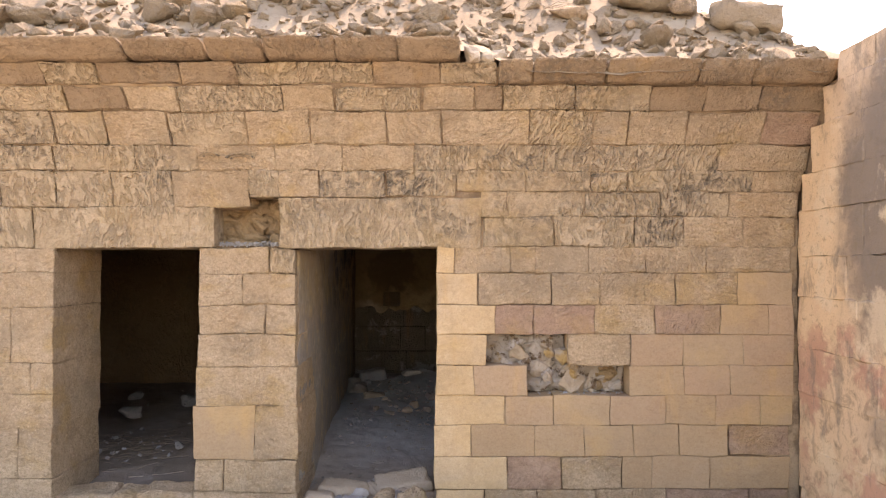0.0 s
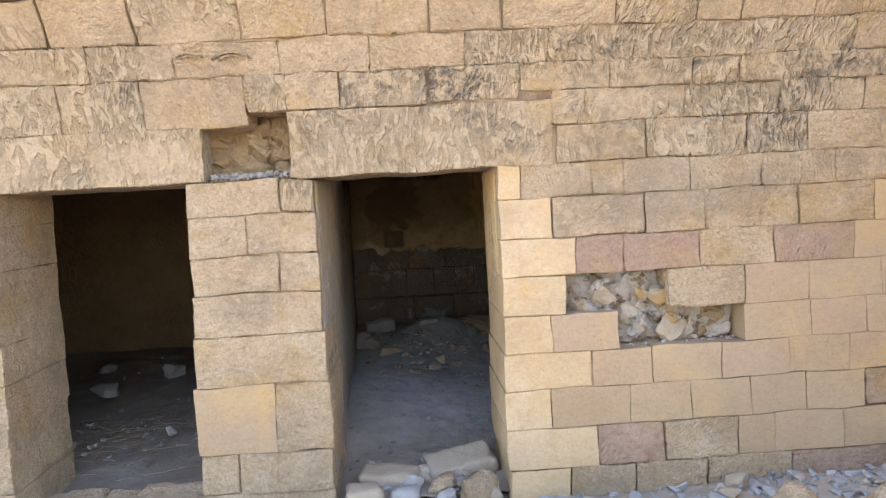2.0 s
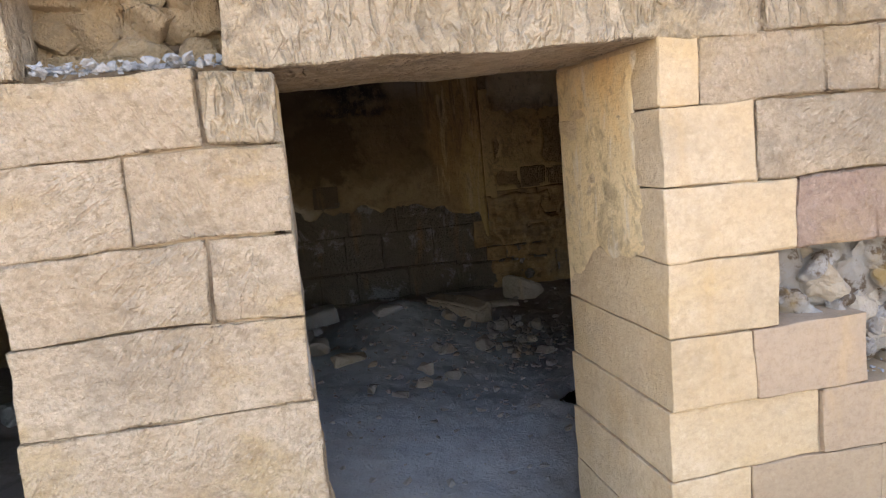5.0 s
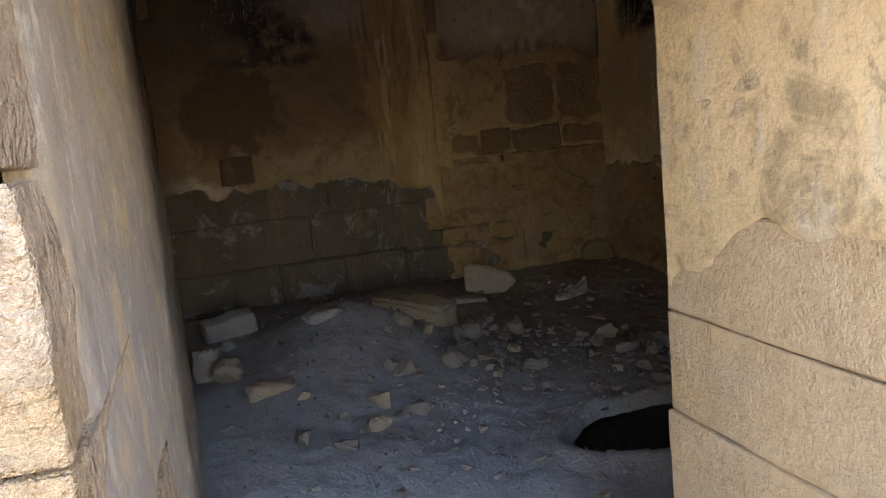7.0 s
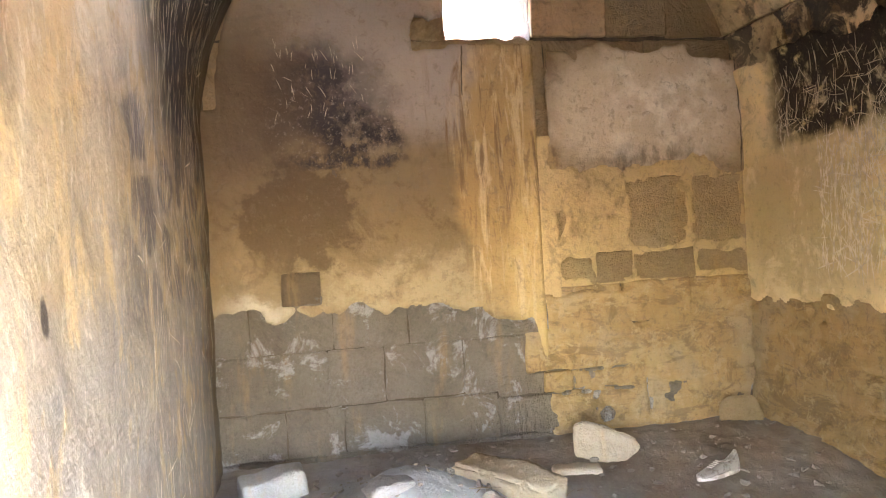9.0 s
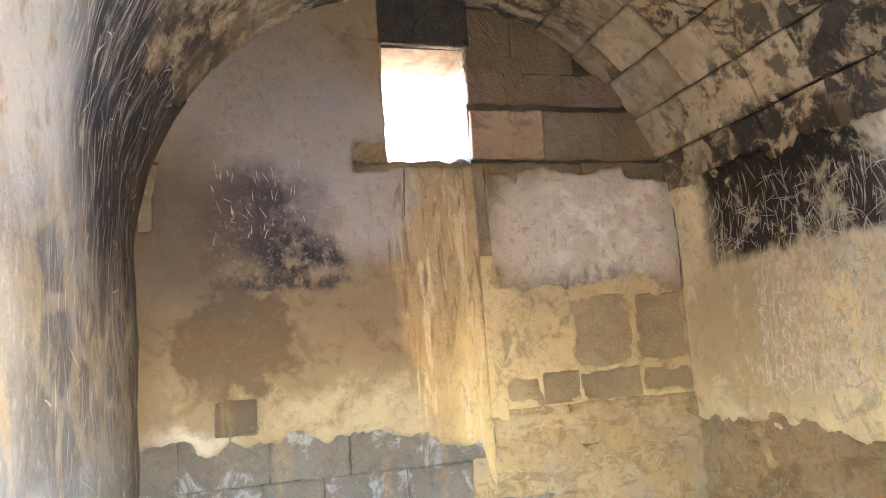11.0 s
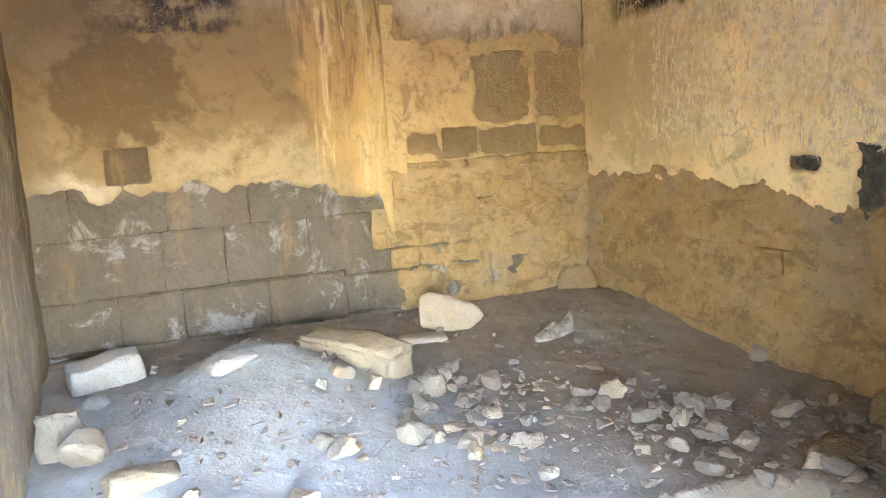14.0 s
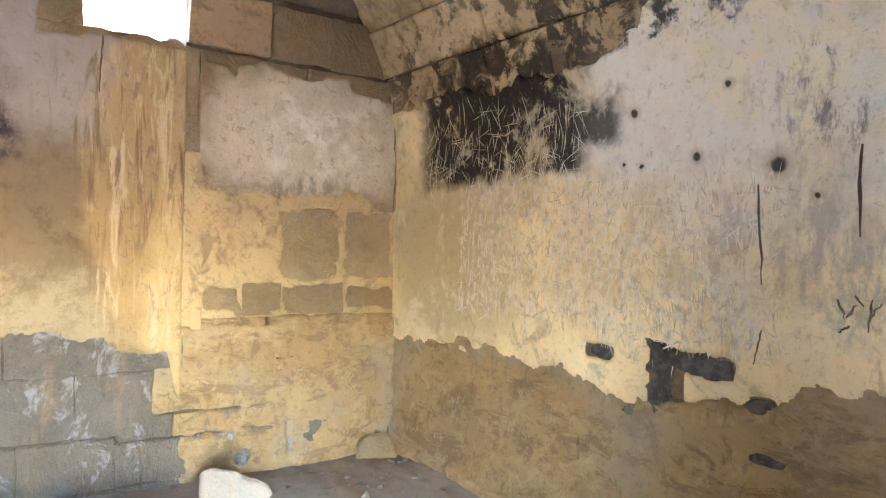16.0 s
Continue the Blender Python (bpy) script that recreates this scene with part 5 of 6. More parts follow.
# in the chamber
random.seed(31)
broken(on_floor(1.04, 11.4, -0.015), [(-0.2, 0, 0.05), (-0.215, 0.02, 0.25), (-0.13, 0.01, 0.285), (-0.04, 0.0, 0.25), (0.11, 0.02, 0.18), (0.19, 0.03, 0.16), (0.225, 0.04, 0.09), (0.1, 0.0, 0.0), (-0.02, -0.02, 0.0), (-0.16, 0.17, 0.03), (-0.18, 0.16, 0.22), (0.04, 0.17, 0.19), (0.14, 0.15, 0.04)], m_rock, "pale broken stone block standing on the dusty floor", -20)
broken((0.24, 10.9, 0.15), [(-0.33, -0.13, 0.0), (0.28, -0.15, -0.02), (0.31, 0.11, -0.02), (-0.34, 0.13, 0.0), (-0.35, -0.1, 0.24), (-0.1, -0.14, 0.255), (0.12, -0.13, 0.235), (0.29, -0.1, 0.2), (0.33, 0.08, 0.25), (0.1, 0.13, 0.27), (-0.33, 0.12, 0.26)], m_block_dust, "big ochre stone block half buried in earth", -50, (0, 3), edge=0.022, amp=0.012, seed=8)
slab(on_floor(-1.05, 11.45, -0.03), (0.38, 0.2, 0.2), m_grey_rock, "pale grey squared stone lying on the floor", 8, (4, -6), "stone_block_loose", r=0.025)
broken(on_floor(2.3, 11.84, 0.0), [(-0.17, 0, 0), (-0.15, 0.02, 0.13), (-0.07, 0.03, 0.185), (0.09, 0.03, 0.19), (0.15, 0.02, 0.12), (0.17, 0.0, 0.0), (-0.13, 0.09, 0.0), (-0.08, 0.1, 0.16), (0.08, 0.1, 0.17), (0.14, 0.09, 0.0)], m_worn, "ochre stone slab leaning in the corner", -14, (-10, 0), "stone_slab", seed=5)
rock(on_floor(-0.45, 10.72), (0.27, 0.2, 0.1), m_grey_rock, "flat pale stone bedded in the earth mound", 3, 20)
rock(on_floor(-1.22, 10.5), (0.22, 0.2, 0.24), m_pebble, "jagged pale stone against the plastered wall", 4, 50)
rock(on_floor(-1.12, 10.22), (0.2, 0.16, 0.2), m_pebble, "small pale stone against the plastered wall", 5, 10)
rock(on_floor(-1.1, 11.05), (0.16, 0.12, 0.09), m_grey_rock, "small pale stone by the end wall", 6, 80)
rock(on_floor(-0.9, 9.9), (0.28, 0.2, 0.12), m_dusty, "yellowish stone lying on the pale dusty floor", 7, 12, sink=0.35)
rock(on_floor(-0.44, 9.2), (0.14, 0.1, 0.08), m_rock, "small pale stone on the floor", 8, 30)
rock(on_floor(2.44, 10.15), (0.1, 0.1, 0.12), m_rock, "small pointed stone at the wall foot", 9, 0)
rock(on_floor(2.3, 9.18), (0.26, 0.2, 0.17), m_inner, "rounded ochre stone at the wall foot", 10, 15)
rock(on_floor(1.68, 8.98), (0.3, 0.22, 0.1), m_inner, "flat ochre stone among gravel", 12, 35)
rock(on_floor(1.42, 9.2), (0.1, 0.09, 0.07), m_rock, "small pale stone among gravel", 13, 0)
rock((0.75, 8.62, -1.3), (0.5, 0.4, 0.55), m_grey_rock, "grey stone lying in the pit", 14, 0)
for n in range(150):
    x, y = random.gauss(0.62, 0.36), random.gauss(10.15, 0.34)
    if n > 80:
        x, y = random.uniform(1.0, 2.45), random.uniform(8.75, 9.75)
    if n > 138:
        x, y = random.uniform(-1.1, 0.4), random.uniform(9.0, 10.0)
    s = random.choice([0.04, 0.05, 0.06, 0.08, 0.1, 0.12, 0.15]) * random.uniform(0.8, 1.1)
    rock(on_floor(x, y), (s, s * random.uniform(0.55, 0.9), s * random.uniform(0.55, 0.85)), random.choice([m_dusty, m_pebble, m_pebble, m_pebble]), "small dusty broken stone in the heap on the floor", 100 + n, random.uniform(0, 360), (random.uniform(-12, 12), random.uniform(-12, 12)), sink=0.25, group="rubble heap in the chamber", points=12, wear=0.08)


def pebbles(name, count, spread, size, material, label, seed):
    """Gravel too fine to count: small hulls joined in one mesh."""
    rng = random.Random(seed)
    kinds = []
    for n in range(6):
        bm = rock_mesh((1, 0.8, 0.55), seed * 10 + n, 9, detail=0)
        bmesh.ops.triangulate(bm, faces=bm.faces)
        bm.verts.index_update()
        kinds.append((np.array([v.co[:] for v in bm.verts]), [[v.index for v in f.verts] for f in bm.faces]))
        bm.free()
    co, faces = [], []
    for n in range(count):
        vs, fs = rng.choice(kinds)
        x, y, z = spread(rng)
        s = size[0] * (size[1] / size[0]) ** (rng.random() ** 2.2)
        turn = np.array(Euler((rng.uniform(-0.5, 0.5), rng.uniform(-0.5, 0.5), rng.uniform(0, 6.28))).to_matrix())
        faces += [[i + len(co) for i in f] for f in fs]
        co += [tuple(p) for p in (vs * s) @ turn.T + (x, y, z - 0.15 * s)]
    data = bpy.data.meshes.new(name)
    data.from_pydata(co, [], faces)
    data.materials.append(material)
    return tagged(new(name, data), label, "gravel", kind="stuff")


def in_room(rng):
    while True:
        x, y = rng.uniform(-1.2, 2.5), rng.uniform(6.8, 12)
        if pit_edge(x, y) < 1.05:
            continue
        if y > BACK + 0.1 or D2[0] < x < D2[1]:
            if rng.random() < 0.25 + 0.75 * math.exp(-((x - 0.9) / 1.0) ** 2 - ((y - 9.7) / 0.7) ** 2) or x > 1.0 and y < 9.8:
                return x, y, floor_z(x, y)


def before_wall(rng):
    while True:
        x, y = rng.uniform(-4.4, 2.95), 6.33 - abs(rng.gauss(0, 0.8))
        if rng.random() < 0.35 + 0.65 * ease(x, 0, 1.5):
            return x, y, ground_z(x, y)


def on_bank(rng):
    x, y = rng.uniform(-4.4, 3.1), 5.86 + abs(rng.gauss(0, 0.9))
    return x, y, bank_z(x, y)


def gravel_in_chamber(name, rngseed):
    return pebbles(name, 3600, in_room, (0.008, 0.075), m_pebble, "grey gravel and stone chips strewn on the floor", rngseed)


gravel_in_chamber("gravel", 3)
pebbles("gravel", 2600, before_wall, (0.012, 0.12), m_grey_rock, "grey and pale stone chips at the foot of the facade", 4)
pebbles("gravel", 2600, on_bank, (0.02, 0.2), m_crest, "pale sunlit rubble chips on the bank", 5)
pebbles("gravel", 500, lambda r: (r.uniform(-5, -2.2), r.uniform(7.3, 11.5), 0.06), (0.015, 0.08), m_grey_rock, "stone chips on the second chamber's floor", 6)
pebbles("gravel", 260, lambda r: (r.uniform(-1.9, -1.4), FACE + 0.02 + 0.2 * r.random(), 2.13 + 0.035 * r.random()), (0.015, 0.06), m_grey_rock, "grey crumbs in the niche of the lost block", 7)
pebbles("gravel", 60, lambda r: (r.uniform(0.75, 1.55), r.uniform(6.4, 6.52), 0.885), (0.012, 0.05), m_grey_rock, "grey crumbs in the broken hole", 8)
pebbles("gravel", 160, lambda r: (r.uniform(-0.2, 1.4), 12.75 + r.uniform(0, 1.6), slope_z(0.5, 12.75)), (0.03, 0.16), m_rock, "sunlit rubble outside the window", 9)

# loose lumps within the broken hole
rng = random.Random(77)
for n in range(44):
    upper = n % 5 < 2
    x, z = (rng.uniform(0.4, 1.02), rng.uniform(1.12, 1.36)) if upper else (rng.uniform(0.74, 1.54), rng.uniform(0.88, 1.12))
    s = rng.choice([0.06, 0.08, 0.1, 0.13, 0.16])
    deep = 0.1 + 0.08 * (z - (1.12 if upper else 0.88)) / 0.24 + 0.1 * ease(x, 1.1, 1.3)
    ob = mesh_object("rubble_lump", rock_mesh((s * 1.5, s * 1.1, s * 1.2), 400 + n, 12, amp=0.16, wear=0.07), m_inner if x > 1.15 and rng.random() < 0.5 else rng.choice([m_fill, m_fill, m_fill, m_dusty]), facade)
    ob.matrix_world = pose(x, FACE + deep + s * 0.3, z - s * 0.45, rng.uniform(-25, 25), rng.uniform(-25, 25), rng.uniform(0, 360))

# cracked yellow stone behind the lost block
for n in range(16):
    x, z = -1.9 + 0.13 * (n % 4) + random.uniform(0, 0.06), 2.17 + 0.1 * (n // 4) + random.uniform(-0.02, 0.02)
    ob = mesh_object("rubble_lump", rock_mesh((0.19, 0.1, 0.13), 440 + n, 13), m_inner, facade)
    ob.matrix_world = pose(x, FACE + 0.27, z - 0.04, random.uniform(-15, 15), random.uniform(-20, 20), random.uniform(-15, 15))

# the shoe
shoe = tagged(new("shoe"), "worn dusty canvas shoe lying on the earth floor", "shoe")
bm = bmesh.new()
# stations from heel to toe: x, half width, height of the instep, width kept at the top
STATIONS = ((-0.15, 0.012, 0.125), (-0.143, 0.03, 0.13), (-0.115, 0.038, 0.105), (-0.08, 0.04, 0.085), (-0.045, 0.041, 0.083), (-0.015, 0.043, 0.088), (0.02, 0.047, 0.076), (0.055, 0.052, 0.062), (0.09, 0.052, 0.05), (0.12, 0.045, 0.042), (0.14, 0.032, 0.036), (0.15, 0.012, 0.028))
rows = []
for x, w, h in STATIONS:
    row = []
    for n in range(13):
        a = math.pi * n / 12
        row.append(bm.verts.new((x, w * math.copysign(abs(math.cos(a)) ** 0.7, math.cos(a)), 0.018 + (h - 0.018) * math.sin(a) ** 0.75 + 0.002 * fractal((x, a, 0), 20, 2))))
    rows.append(row)
for i in range(len(rows) - 1):
    for n in range(12):
        if not (1 <= i <= 4 and 4 <= n <= 7):
            bm.faces.new([rows[i][n], rows[i + 1][n], rows[i + 1][n + 1], rows[i][n + 1]])
bm.faces.new(rows[0]), bm.faces.new(rows[-1][::-1])
bmesh.ops.solidify(bm, geom=list(bm.faces), thickness=0.003)
bmesh.ops.recalc_face_normals(bm, faces=bm.faces)
part("upper", bm, m_shoe, shoe, "greyish worn canvas upper", True)
bm = bmesh.new()
ring = []
for n in range(32):
    a = 2 * math.pi * n / 32
    x, y = math.cos(a), math.sin(a)
    ring.append((0.157 * x, (0.06 if x > 0 else 0.048) * y * (1 - 0.12 * math.exp(-(x / 0.3) ** 2)), 0))
lo = [bm.verts.new(p) for p in ring]
hi = [bm.verts.new((p[0], p[1], 0.024)) for p in ring]
bm.faces.new(lo[::-1]), bm.faces.new(hi)
for n in range(32):
    bm.faces.new([lo[n], lo[(n + 1) % 32], hi[(n + 1) % 32], hi[n]])
part("sole", bm, m_sole, shoe, "thick pale rubber sole")
bm = bmesh.new()
for n in range(5):
    x = -0.01 + 0.016 * n
    z = 0.087 - 0.0058 * n
    add_box(bm, (x, -0.021, z - 0.004), (x + 0.006, 0.021, z + 0.003))
part("laces", bm, m_sole, shoe)
shoe.matrix_world = pose(1.56, 10.96, floor_z(1.56, 10.96) + 0.006, 4, 3, 190)

# bits on the floor
bm = bmesh.new()
rough_box(bm, (-0.02, -0.015, 0), (0.02, 0.015, 0.012), cell=0.01, r=0.003, amp=0.003, scale=30)
scrap = mesh_object("plastic_scrap", bm, m_blue)
scrap.matrix_world = pose(*on_floor(0.71, 10.52, 0.006), 10, 0, 30)
tagged(scrap, "tiny blue plastic scrap among the stones", "scrap")
slab(on_floor(0.78, 11.28, -0.01), (0.3, 0.12, 0.05), m_rock, "splintered pale stone slab lying flat", -10, (3, 4), amp=0.02, r=0.02)


def twigs(name, count, spread, length, label, seed):
    rng = random.Random(seed)
    bm = bmesh.new()
    for n in range(count):
        x, y, z = spread(rng)
        a, l = rng.uniform(0, 6.28), rng.uniform(*length)
        p, d = Vector((x, y, z + 0.006)), Vector((math.cos(a), math.sin(a), rng.uniform(-0.02, 0.15)))
        r = rng.uniform(0.0012, 0.003)
        rings = []
        for s in range(4):
            c = p + d * l * s / 3 + Vector((rng.uniform(-1, 1), rng.uniform(-1, 1), rng.uniform(-0.3, 0.6))) * l * 0.05
            rings.append([bm.verts.new(c + Vector((math.sin(a) * math.cos(q), -math.cos(a) * math.cos(q), math.sin(q))) * r) for q in (0, 2.1, 4.2)])
        for s in range(3):
            for q in range(3):
                bm.faces.new([rings[s][q], rings[s][(q + 1) % 3], rings[s + 1][(q + 1) % 3], rings[s + 1][q]])
    return tagged(mesh_object(name, bm, m_twig), label, "twigs", kind="stuff")


twigs("dry_twigs", 260, lambda r: (r.gauss(-3.0, 0.5), r.gauss(8.1, 0.5), 0.05), (0.08, 0.3), "dry twigs strewn on the second chamber's floor", 1)
twigs("dry_twigs", 90, lambda r: on_floor(r.gauss(0.4, 0.35), r.gauss(10.2, 0.3)), (0.05, 0.22), "dry straw among the chamber's stones", 2)
twigs("dry_grass", 260, lambda r: (lambda x, y: (x, y, bank_z(x, y)))(r.uniform(-1.5, 2.2), 6.6 + abs(r.gauss(0, 0.4))), (0.08, 0.25), "dry grass between the stones of the bank", 3)
for n, (x, y, s) in enumerate(((-3.88, 9.37, 0.28), (-4.3, 10.6, 0.2), (-2.75, 7.9, 0.12), (-3.4, 10.2, 0.3), (-4.5, 8.7, 0.22))):
    rock((x, y, 0.06), (s, s * 0.8, s * 0.7), m_grey_rock, "grey stone on the second chamber's dark floor", 200 + n, 40 * n)

# thresholds
random.seed(41)
T = "threshold stones of the doorway"
slab((-0.36, 6.9, -0.08), (0.5, 0.3, 0.14), m_rock, "long pale stone tipped across the threshold", 12, (14, -7), group=T)
slab((-0.88, 6.72, -0.09), (0.42, 0.24, 0.13), m_rock, "grey flat stone lying on the threshold", -8, (6, 4), group=T)
slab((-1.06, 6.43, -0.16), (0.24, 0.2, 0.2), m_rock, "squared pale stone beside the door jamb", 6, (0, 3), group=T)
slab((-0.78, 6.45, -0.16), (0.2, 0.16, 0.16), m_grey_rock, "small squared stone in the threshold", -6, (0, 3), group=T)
slab((-0.72, 6.2, -0.26), (0.74, 0.28, 0.2), m_block, "long worn sill stone before the doorway", -6, (3, 2), group=T)
rock((-0.26, 6.38, -0.14), (0.26, 0.22, 0.26), m_block, "rough lump of sandstone by the door jamb", 61, 20, group=T)
rock((-0.5, 6.55, -0.12), (0.3, 0.2, 0.18), m_block, "rough lump of sandstone in the threshold", 62, 70, group=T)
rock((-0.15, 6.1, -0.12), (0.22, 0.2, 0.12), m_rock, "small pale stone before the threshold", 63, 70, group=T)
for n in range(36):
    x, y = random.uniform(-1.14, -0.08), random.uniform(6.02, 7.15)
    d = random.choice([0.07, 0.09, 0.12, 0.16, 0.2]) * random.uniform(0.85, 1.1)
    rock((x, y, (ground_z(x, y) if y < 6.35 else max(floor_z(x, y), -0.07 if y < 6.8 else -1)) - 0.01), (d, d * random.uniform(0.6, 0.9), d * random.uniform(0.5, 0.75)), random.choice([m_rock, m_grey_rock, m_pebble, m_dusty]), "broken dusty stone lying in the doorway", 900 + n, random.uniform(0, 360), group="rubble in the doorway", points=12)
slab((-3.12, 6.62, -0.2), (0.56, 0.36, 0.22), m_block, "broad worn sill stone in the doorway", 8, (2, 0), group=T)
slab((-2.72, 6.6, -0.2), (0.24, 0.34, 0.22), m_block, "narrow worn sill stone in the doorway", 3, (4, 3), group=T)
slab((-2.34, 6.56, -0.16), (0.5, 0.34, 0.22), m_block, "broad worn sill stone in the doorway", -4, (3, 0), group=T)

# stones before the facade
broken(on_ground(1.5, 5.6, -0.05), [tuple(0.8 * c for c in p) for p in ((-0.28, -0.12, 0), (-0.26, 0.1, 0.08), (-0.12, -0.18, 0.1), (-0.08, 0.02, 0.36), (0.04, 0.08, 0.36), (0.2, -0.02, 0.2), (0.26, 0.0, 0.0), (0.08, -0.24, 0.0), (0.05, -0.1, 0.3), (0.1, 0.2, 0.0), (-0.1, 0.2, 0.1))], m_block, "pale angular boulder on the rubble", 12, name="boulder", edge=0.014, amp=0.014, seed=12)
broken(on_ground(1.88, 5.42, -0.05), [tuple(0.8 * c for c in p) for p in ((-0.34, -0.1, 0), (-0.2, -0.2, 0.02), (0.08, 0.0, 0.36), (0.14, 0.06, 0.34), (0.26, -0.08, 0.16), (0.28, -0.1, 0.0), (0.0, 0.24, 0.05), (-0.16, 0.12, 0.12), (0.12, -0.22, 0.0), (0.1, -0.14, 0.22))], m_block, "pointed sandstone boulder on the rubble", -8, name="boulder", edge=0.014, amp=0.014, seed=15)
rock(on_ground(2.56, 6.0), (0.36, 0.2, 0.14), m_rock, "flat pale stone at the corner", 303, 10)
rock(on_ground(-1.55, 5.82), (0.62, 0.3, 0.24), m_grey_rock, "white angular stone before the pillar", 304, 12)
rock(on_ground(-1.85, 5.95), (0.14, 0.1, 0.1), m_grey_rock, "small white stone before the pillar", 305, 12)
for n in range(34):
    x, y = random.uniform(0.1, 2.8), random.uniform(5.5, 6.25)
    s = random.uniform(0.06, 0.2)
    rock(on_ground(x, y), (s, s * random.uniform(0.6, 0.9), s * random.uniform(0.4, 0.65)), random.choice([m_rock, m_grey_rock, m_grey_rock]), "broken grey stone at the foot of the facade", 320 + n, random.uniform(0, 360), group="rubble along the facade", points=12)

# rubble on the bank
G = "rubble on the bank"
random.seed(51)
for n in range(96):
    x, y = random.uniform(-4.2, 3.0), 5.95 + abs(random.gauss(0, 0.75))
    s = random.uniform(0.08, 0.22) if n % 5 else random.uniform(0.25, 0.42)
    if y < 6.25:
        s = min(s, 0.22)
    if x > 2.2:
        s *= 0.7
    rock((x, y, bank_z(x, y)), (s, s * random.uniform(0.6, 0.9), s * random.uniform(0.4, 0.7)), random.choice([m_crest, m_crest, m_lip]), "sunlit broken stone in the rubble above the cornice", 500 + n, random.uniform(0, 360), (random.uniform(-15, 15), random.uniform(-15, 15)), group=G, points=13)
for n, (x, y, s) in enumerate(((0.22, 5.72, 0.16), (0.34, 5.76, 0.14), (0.28, 5.84, 0.2), (0.4, 5.88, 0.18), (0.2, 5.9, 0.2))):
    rock((x, y, 3.53), (s, s * 0.9, s * 0.8), m_rock, "pale crumbled stone where the cornice slab is lost", 800 + n, 50 * n, group=G)
slab((1.9, 6.85, bank_z(1.9, 6.85) - 0.02), (0.75, 0.35, 0.2), m_crest, "long flat boulder on the crest of the bank", 5, (5, 6), amp=0.04, r=0.08, group=G)
slab((2.6, 6.5, bank_z(2.6, 6.5) - 0.02), (0.6, 0.3, 0.24), m_crest, "rounded boulder on the crest of the bank", 3, (5, 4), amp=0.04, r=0.09, group=G)

# relief and small marks on the facade
bm = bmesh.new()
for cx, cz, w in ((-1.93, 2.86, 0.1), (-1.67, 2.84, 0.13)):
    for k_ in range(12):
        a0, a1 = math.pi * (0.1 + 0.8 * k_ / 12), math.pi * (0.1 + 0.8 * (k_ + 1) / 12)
        for r0, r1 in ((w, w - 0.02), (w - 0.045, w - 0.06)):
            vs = []
            for a, r in ((a0, r0), (a1, r0), (a1, r1), (a0, r1)):
                z = cz + 0.45 * r * math.sin(a)
                vs.append(bm.verts.new((cx + r * math.cos(a), facade_y(z) - 0.026, z)))
            lower = [bm.verts.new(v.co + Vector((0, 0.03, 0))) for v in vs]
            bm.faces.new(vs)
            for i in range(4):
                bm.faces.new([vs[i], lower[i], lower[(i + 1) % 4], vs[(i + 1) % 4]])
part("carved_relief", bm, m_upper, facade, "worn carved arcs on a block")


# scratches on the plaster
def scratches(name, place, count, area, length, label, seed, parent, upright=0.7, width=0.004, rows=()):
    """Thin scored strokes; place maps (u, v) to a point on the wall and gives the way out of it."""
    rng = random.Random(seed)
    bm = bmesh.new()
    for n in range(count):
        u, v = rng.uniform(area[0], area[1]), rng.uniform(area[2], area[3])
        if rows:
            v = rng.choice(rows) + rng.gauss(0, 0.05) + 0.06 * math.sin(2.3 * u + seed)
        a = math.pi / 2 + rng.gauss(0, 0.25) if rng.random() < upright else rng.uniform(0, math.pi)
        l, w, bow = rng.uniform(*length), rng.uniform(0.5, 1.2) * width, rng.gauss(0, 0.12)
        pts = []
        for s in range(5):
            t = s / 4 - 0.5
            uu, vv = u + l * t * math.cos(a) - bow * l * (t * t) * math.sin(a), v + l * t * math.sin(a) + bow * l * t * t * math.cos(a)
            ww = w * (1 - 3.2 * t * t)
            du, dv = -math.sin(a) * ww, math.cos(a) * ww
            pts.append((bm.verts.new(place(uu - du, vv - dv)), bm.verts.new(place(uu + du, vv + dv))))
        for s in range(4):
            bm.faces.new([pts[s][0], pts[s + 1][0], pts[s + 1][1], pts[s][1]])
    return tagged(part(name, bm, m_scratch, parent, label), kind="stuff")


def on_right(u, v):
    return (RIGHT - arc_in(v, RADIUS) - 0.0235 - 0.008 * fractal((u, v, 0), 3.2, 3), u, v)


def on_end(u, v):
    return (u, END - 0.019 - 0.008 * fractal((u, v, 0), 3.2, 3), v)


def on_left(u, v):
    return (left_x(u) + (0.5 + 1.1 * ease(u, 6.9, 7.4)) * (0.016 + 0.008 * fractal((u, v, 0), 3.2, 3)) + 0.02 * fractal((u, v, 0), 1.1, 5) * ease(u, 6.9, 7.6) + arc_in(v, RADIUS) + 0.003, u, v)


scratches("scratches", on_right, 300, (10.05, 11.6, 2.22, 2.8), (0.04, 0.2), "pale strokes scored into black soot", 1, right, 0.5, 0.0024, (2.27, 2.36, 2.47, 2.6))
scratches("scratches", on_right, 1300, (8.9, 11.2, 1.3, 2.2), (0.03, 0.26), "pale strokes scored into ochre plaster", 2, right, 0.65, 0.0045, (1.4, 1.52, 1.66, 1.8, 1.95, 2.1))
scratches("scratches", on_end, 48, (-0.95, -0.3, 2.5, 3.05), (0.03, 0.1), "pale strokes scored into black soot", 3, end, 0.85, 0.0014, (2.62, 2.74, 2.88, 2.96))
scratches("scratches", on_left, 560, (9.1, 11.8, 0.8, 3.4), (0.04, 0.3), "pale upright scores in the plaster", 4, left, 0.75, 0.0036)


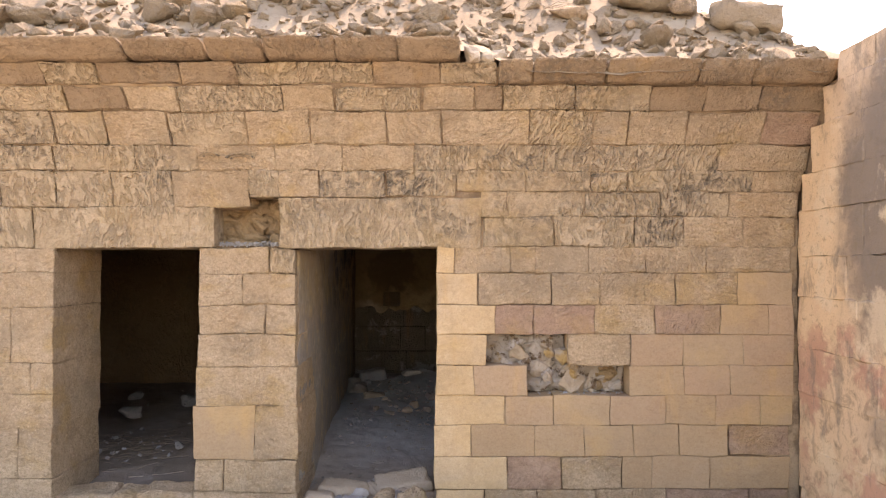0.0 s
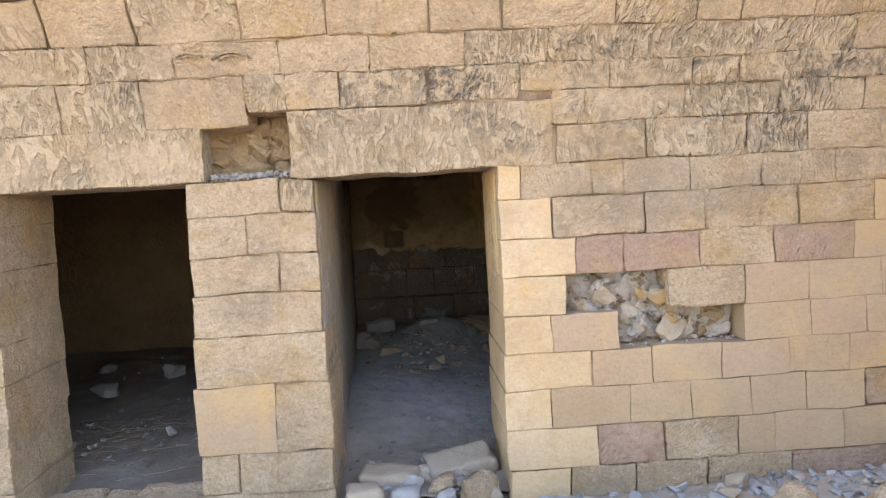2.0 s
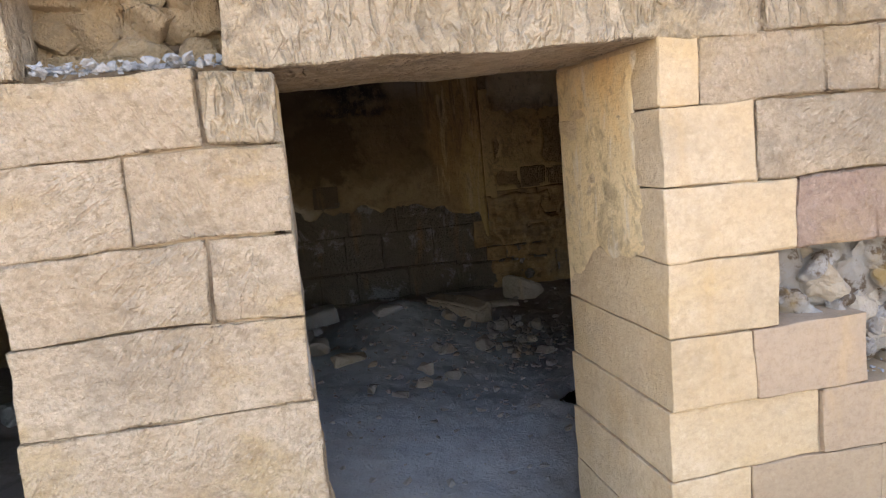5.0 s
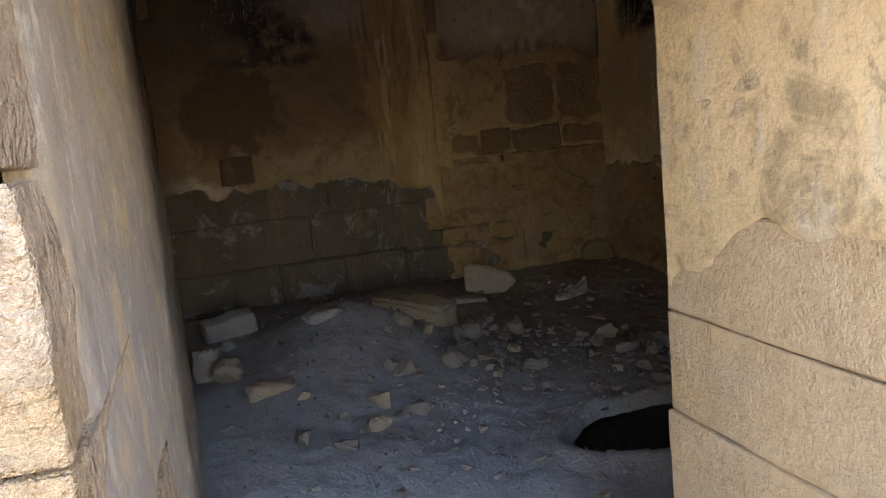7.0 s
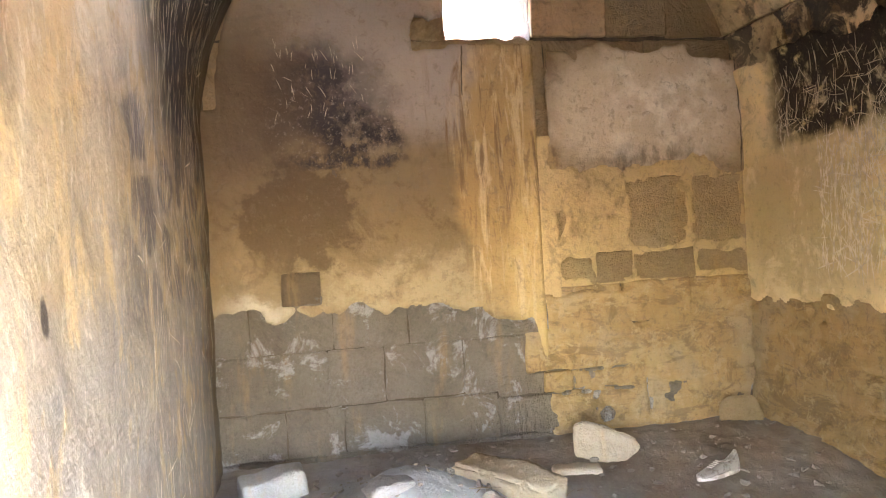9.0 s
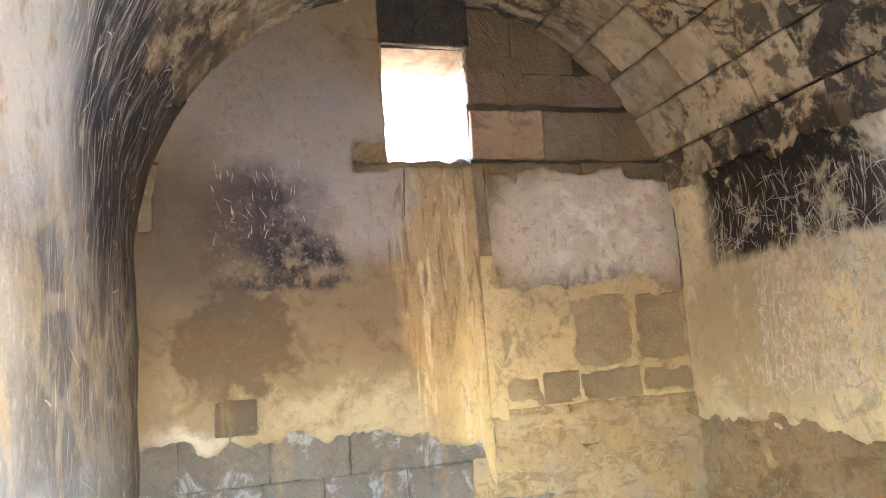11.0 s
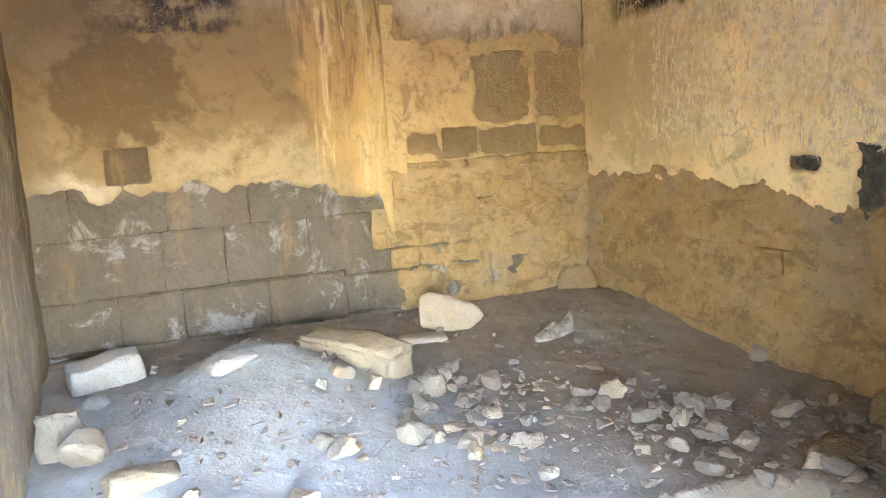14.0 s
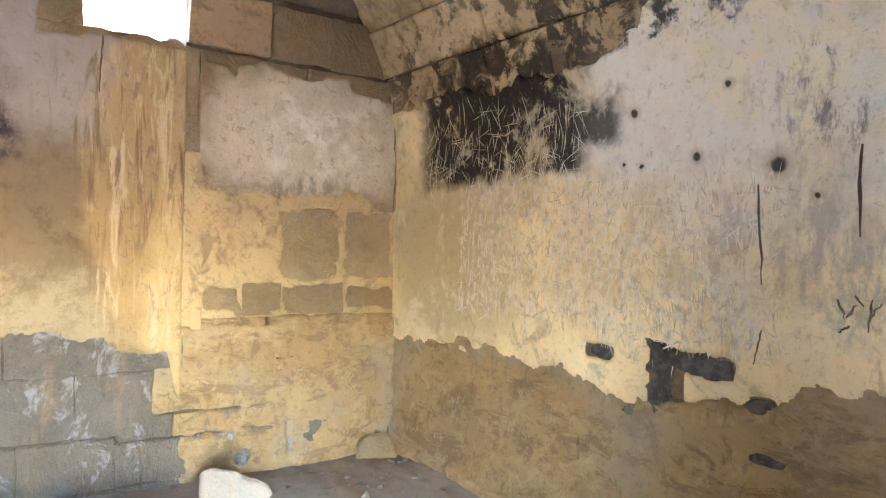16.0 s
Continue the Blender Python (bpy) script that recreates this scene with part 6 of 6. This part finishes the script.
# dark cracks and scored signs low on the right wall
def strokes(name, place, lines, material, label, parent):
    bm = bmesh.new()
    for n, (u0, v0, u1, v1, w) in enumerate(lines):
        prev = None
        for i in range(9):
            t = i / 8
            u = u0 + (u1 - u0) * t + 0.012 * fractal((t, n, 0), 3, 2)
            v = v0 + (v1 - v0) * t + 0.012 * fractal((t, n, 5), 3, 4)
            ww = w * (0.5 + 0.5 * math.sin(math.pi * min(1, t + 0.08))) * (1 + 0.4 * fractal((t, n, 9), 5, 3))
            a = math.atan2(v1 - v0, u1 - u0)
            du, dv = -math.sin(a) * ww, math.cos(a) * ww
            row = (bm.verts.new(place(u - du, v - dv)), bm.verts.new(place(u + du, v + dv)))
            if prev:
                bm.faces.new([prev[0], row[0], row[1], prev[1]])
            prev = row
    return part(name, bm, material, parent, label)


def proud_right(u, v):
    x, y, z = on_right(u, v)
    return (x - 0.002, y, z)


strokes("cracks", proud_right, [(8.99, 2.09, 8.97, 1.63, 0.007), (8.54, 2.22, 8.55, 1.84, 0.008), (8.97, 1.42, 9.0, 1.26, 0.005)], m_joint, "dark upright cracks in the plaster", right)
strokes("scored_signs", proud_right, [(8.63, 1.58, 8.6, 1.5, 0.006), (8.6, 1.5, 8.56, 1.56, 0.006), (8.58, 1.47, 8.62, 1.44, 0.006), (8.5, 1.58, 8.5, 1.45, 0.006), (8.5, 1.5, 8.46, 1.57, 0.005), (8.56, 1.6, 8.53, 1.55, 0.005)], m_cement, "dark signs scored into the plaster", right)


def proud_end(u, v):
    x, y, z = on_end(u, v)
    return (x, y - 0.002, z)


strokes("cracks", proud_end, [(2.5, 2.95, 2.53, 2.45, 0.006), (2.53, 2.45, 2.52, 2.1, 0.006), (0.38, 3.05, 0.36, 2.7, 0.006), (-0.56, 2.21, -0.55, 2.16, 0.012)], m_joint, "dark upright cracks in the plaster", end)

# crumbled red stone on the window's sill
rng = random.Random(19)
for n in range(16):
    d = rng.choice([0.05, 0.07, 0.09, 0.12])
    rock((W0 + 0.04 + (W1 - W0 - 0.08) * (n + rng.random()) / 16, END + rng.uniform(0.12, 0.5), WZ0 - 0.01), (d, d * 0.8, d * rng.uniform(0.6, 0.9)), m_red, "crumbled reddish stone lying on the window sill", 700 + n, rng.uniform(0, 360), group="rubble on the window sill", points=12, wear=0.08)
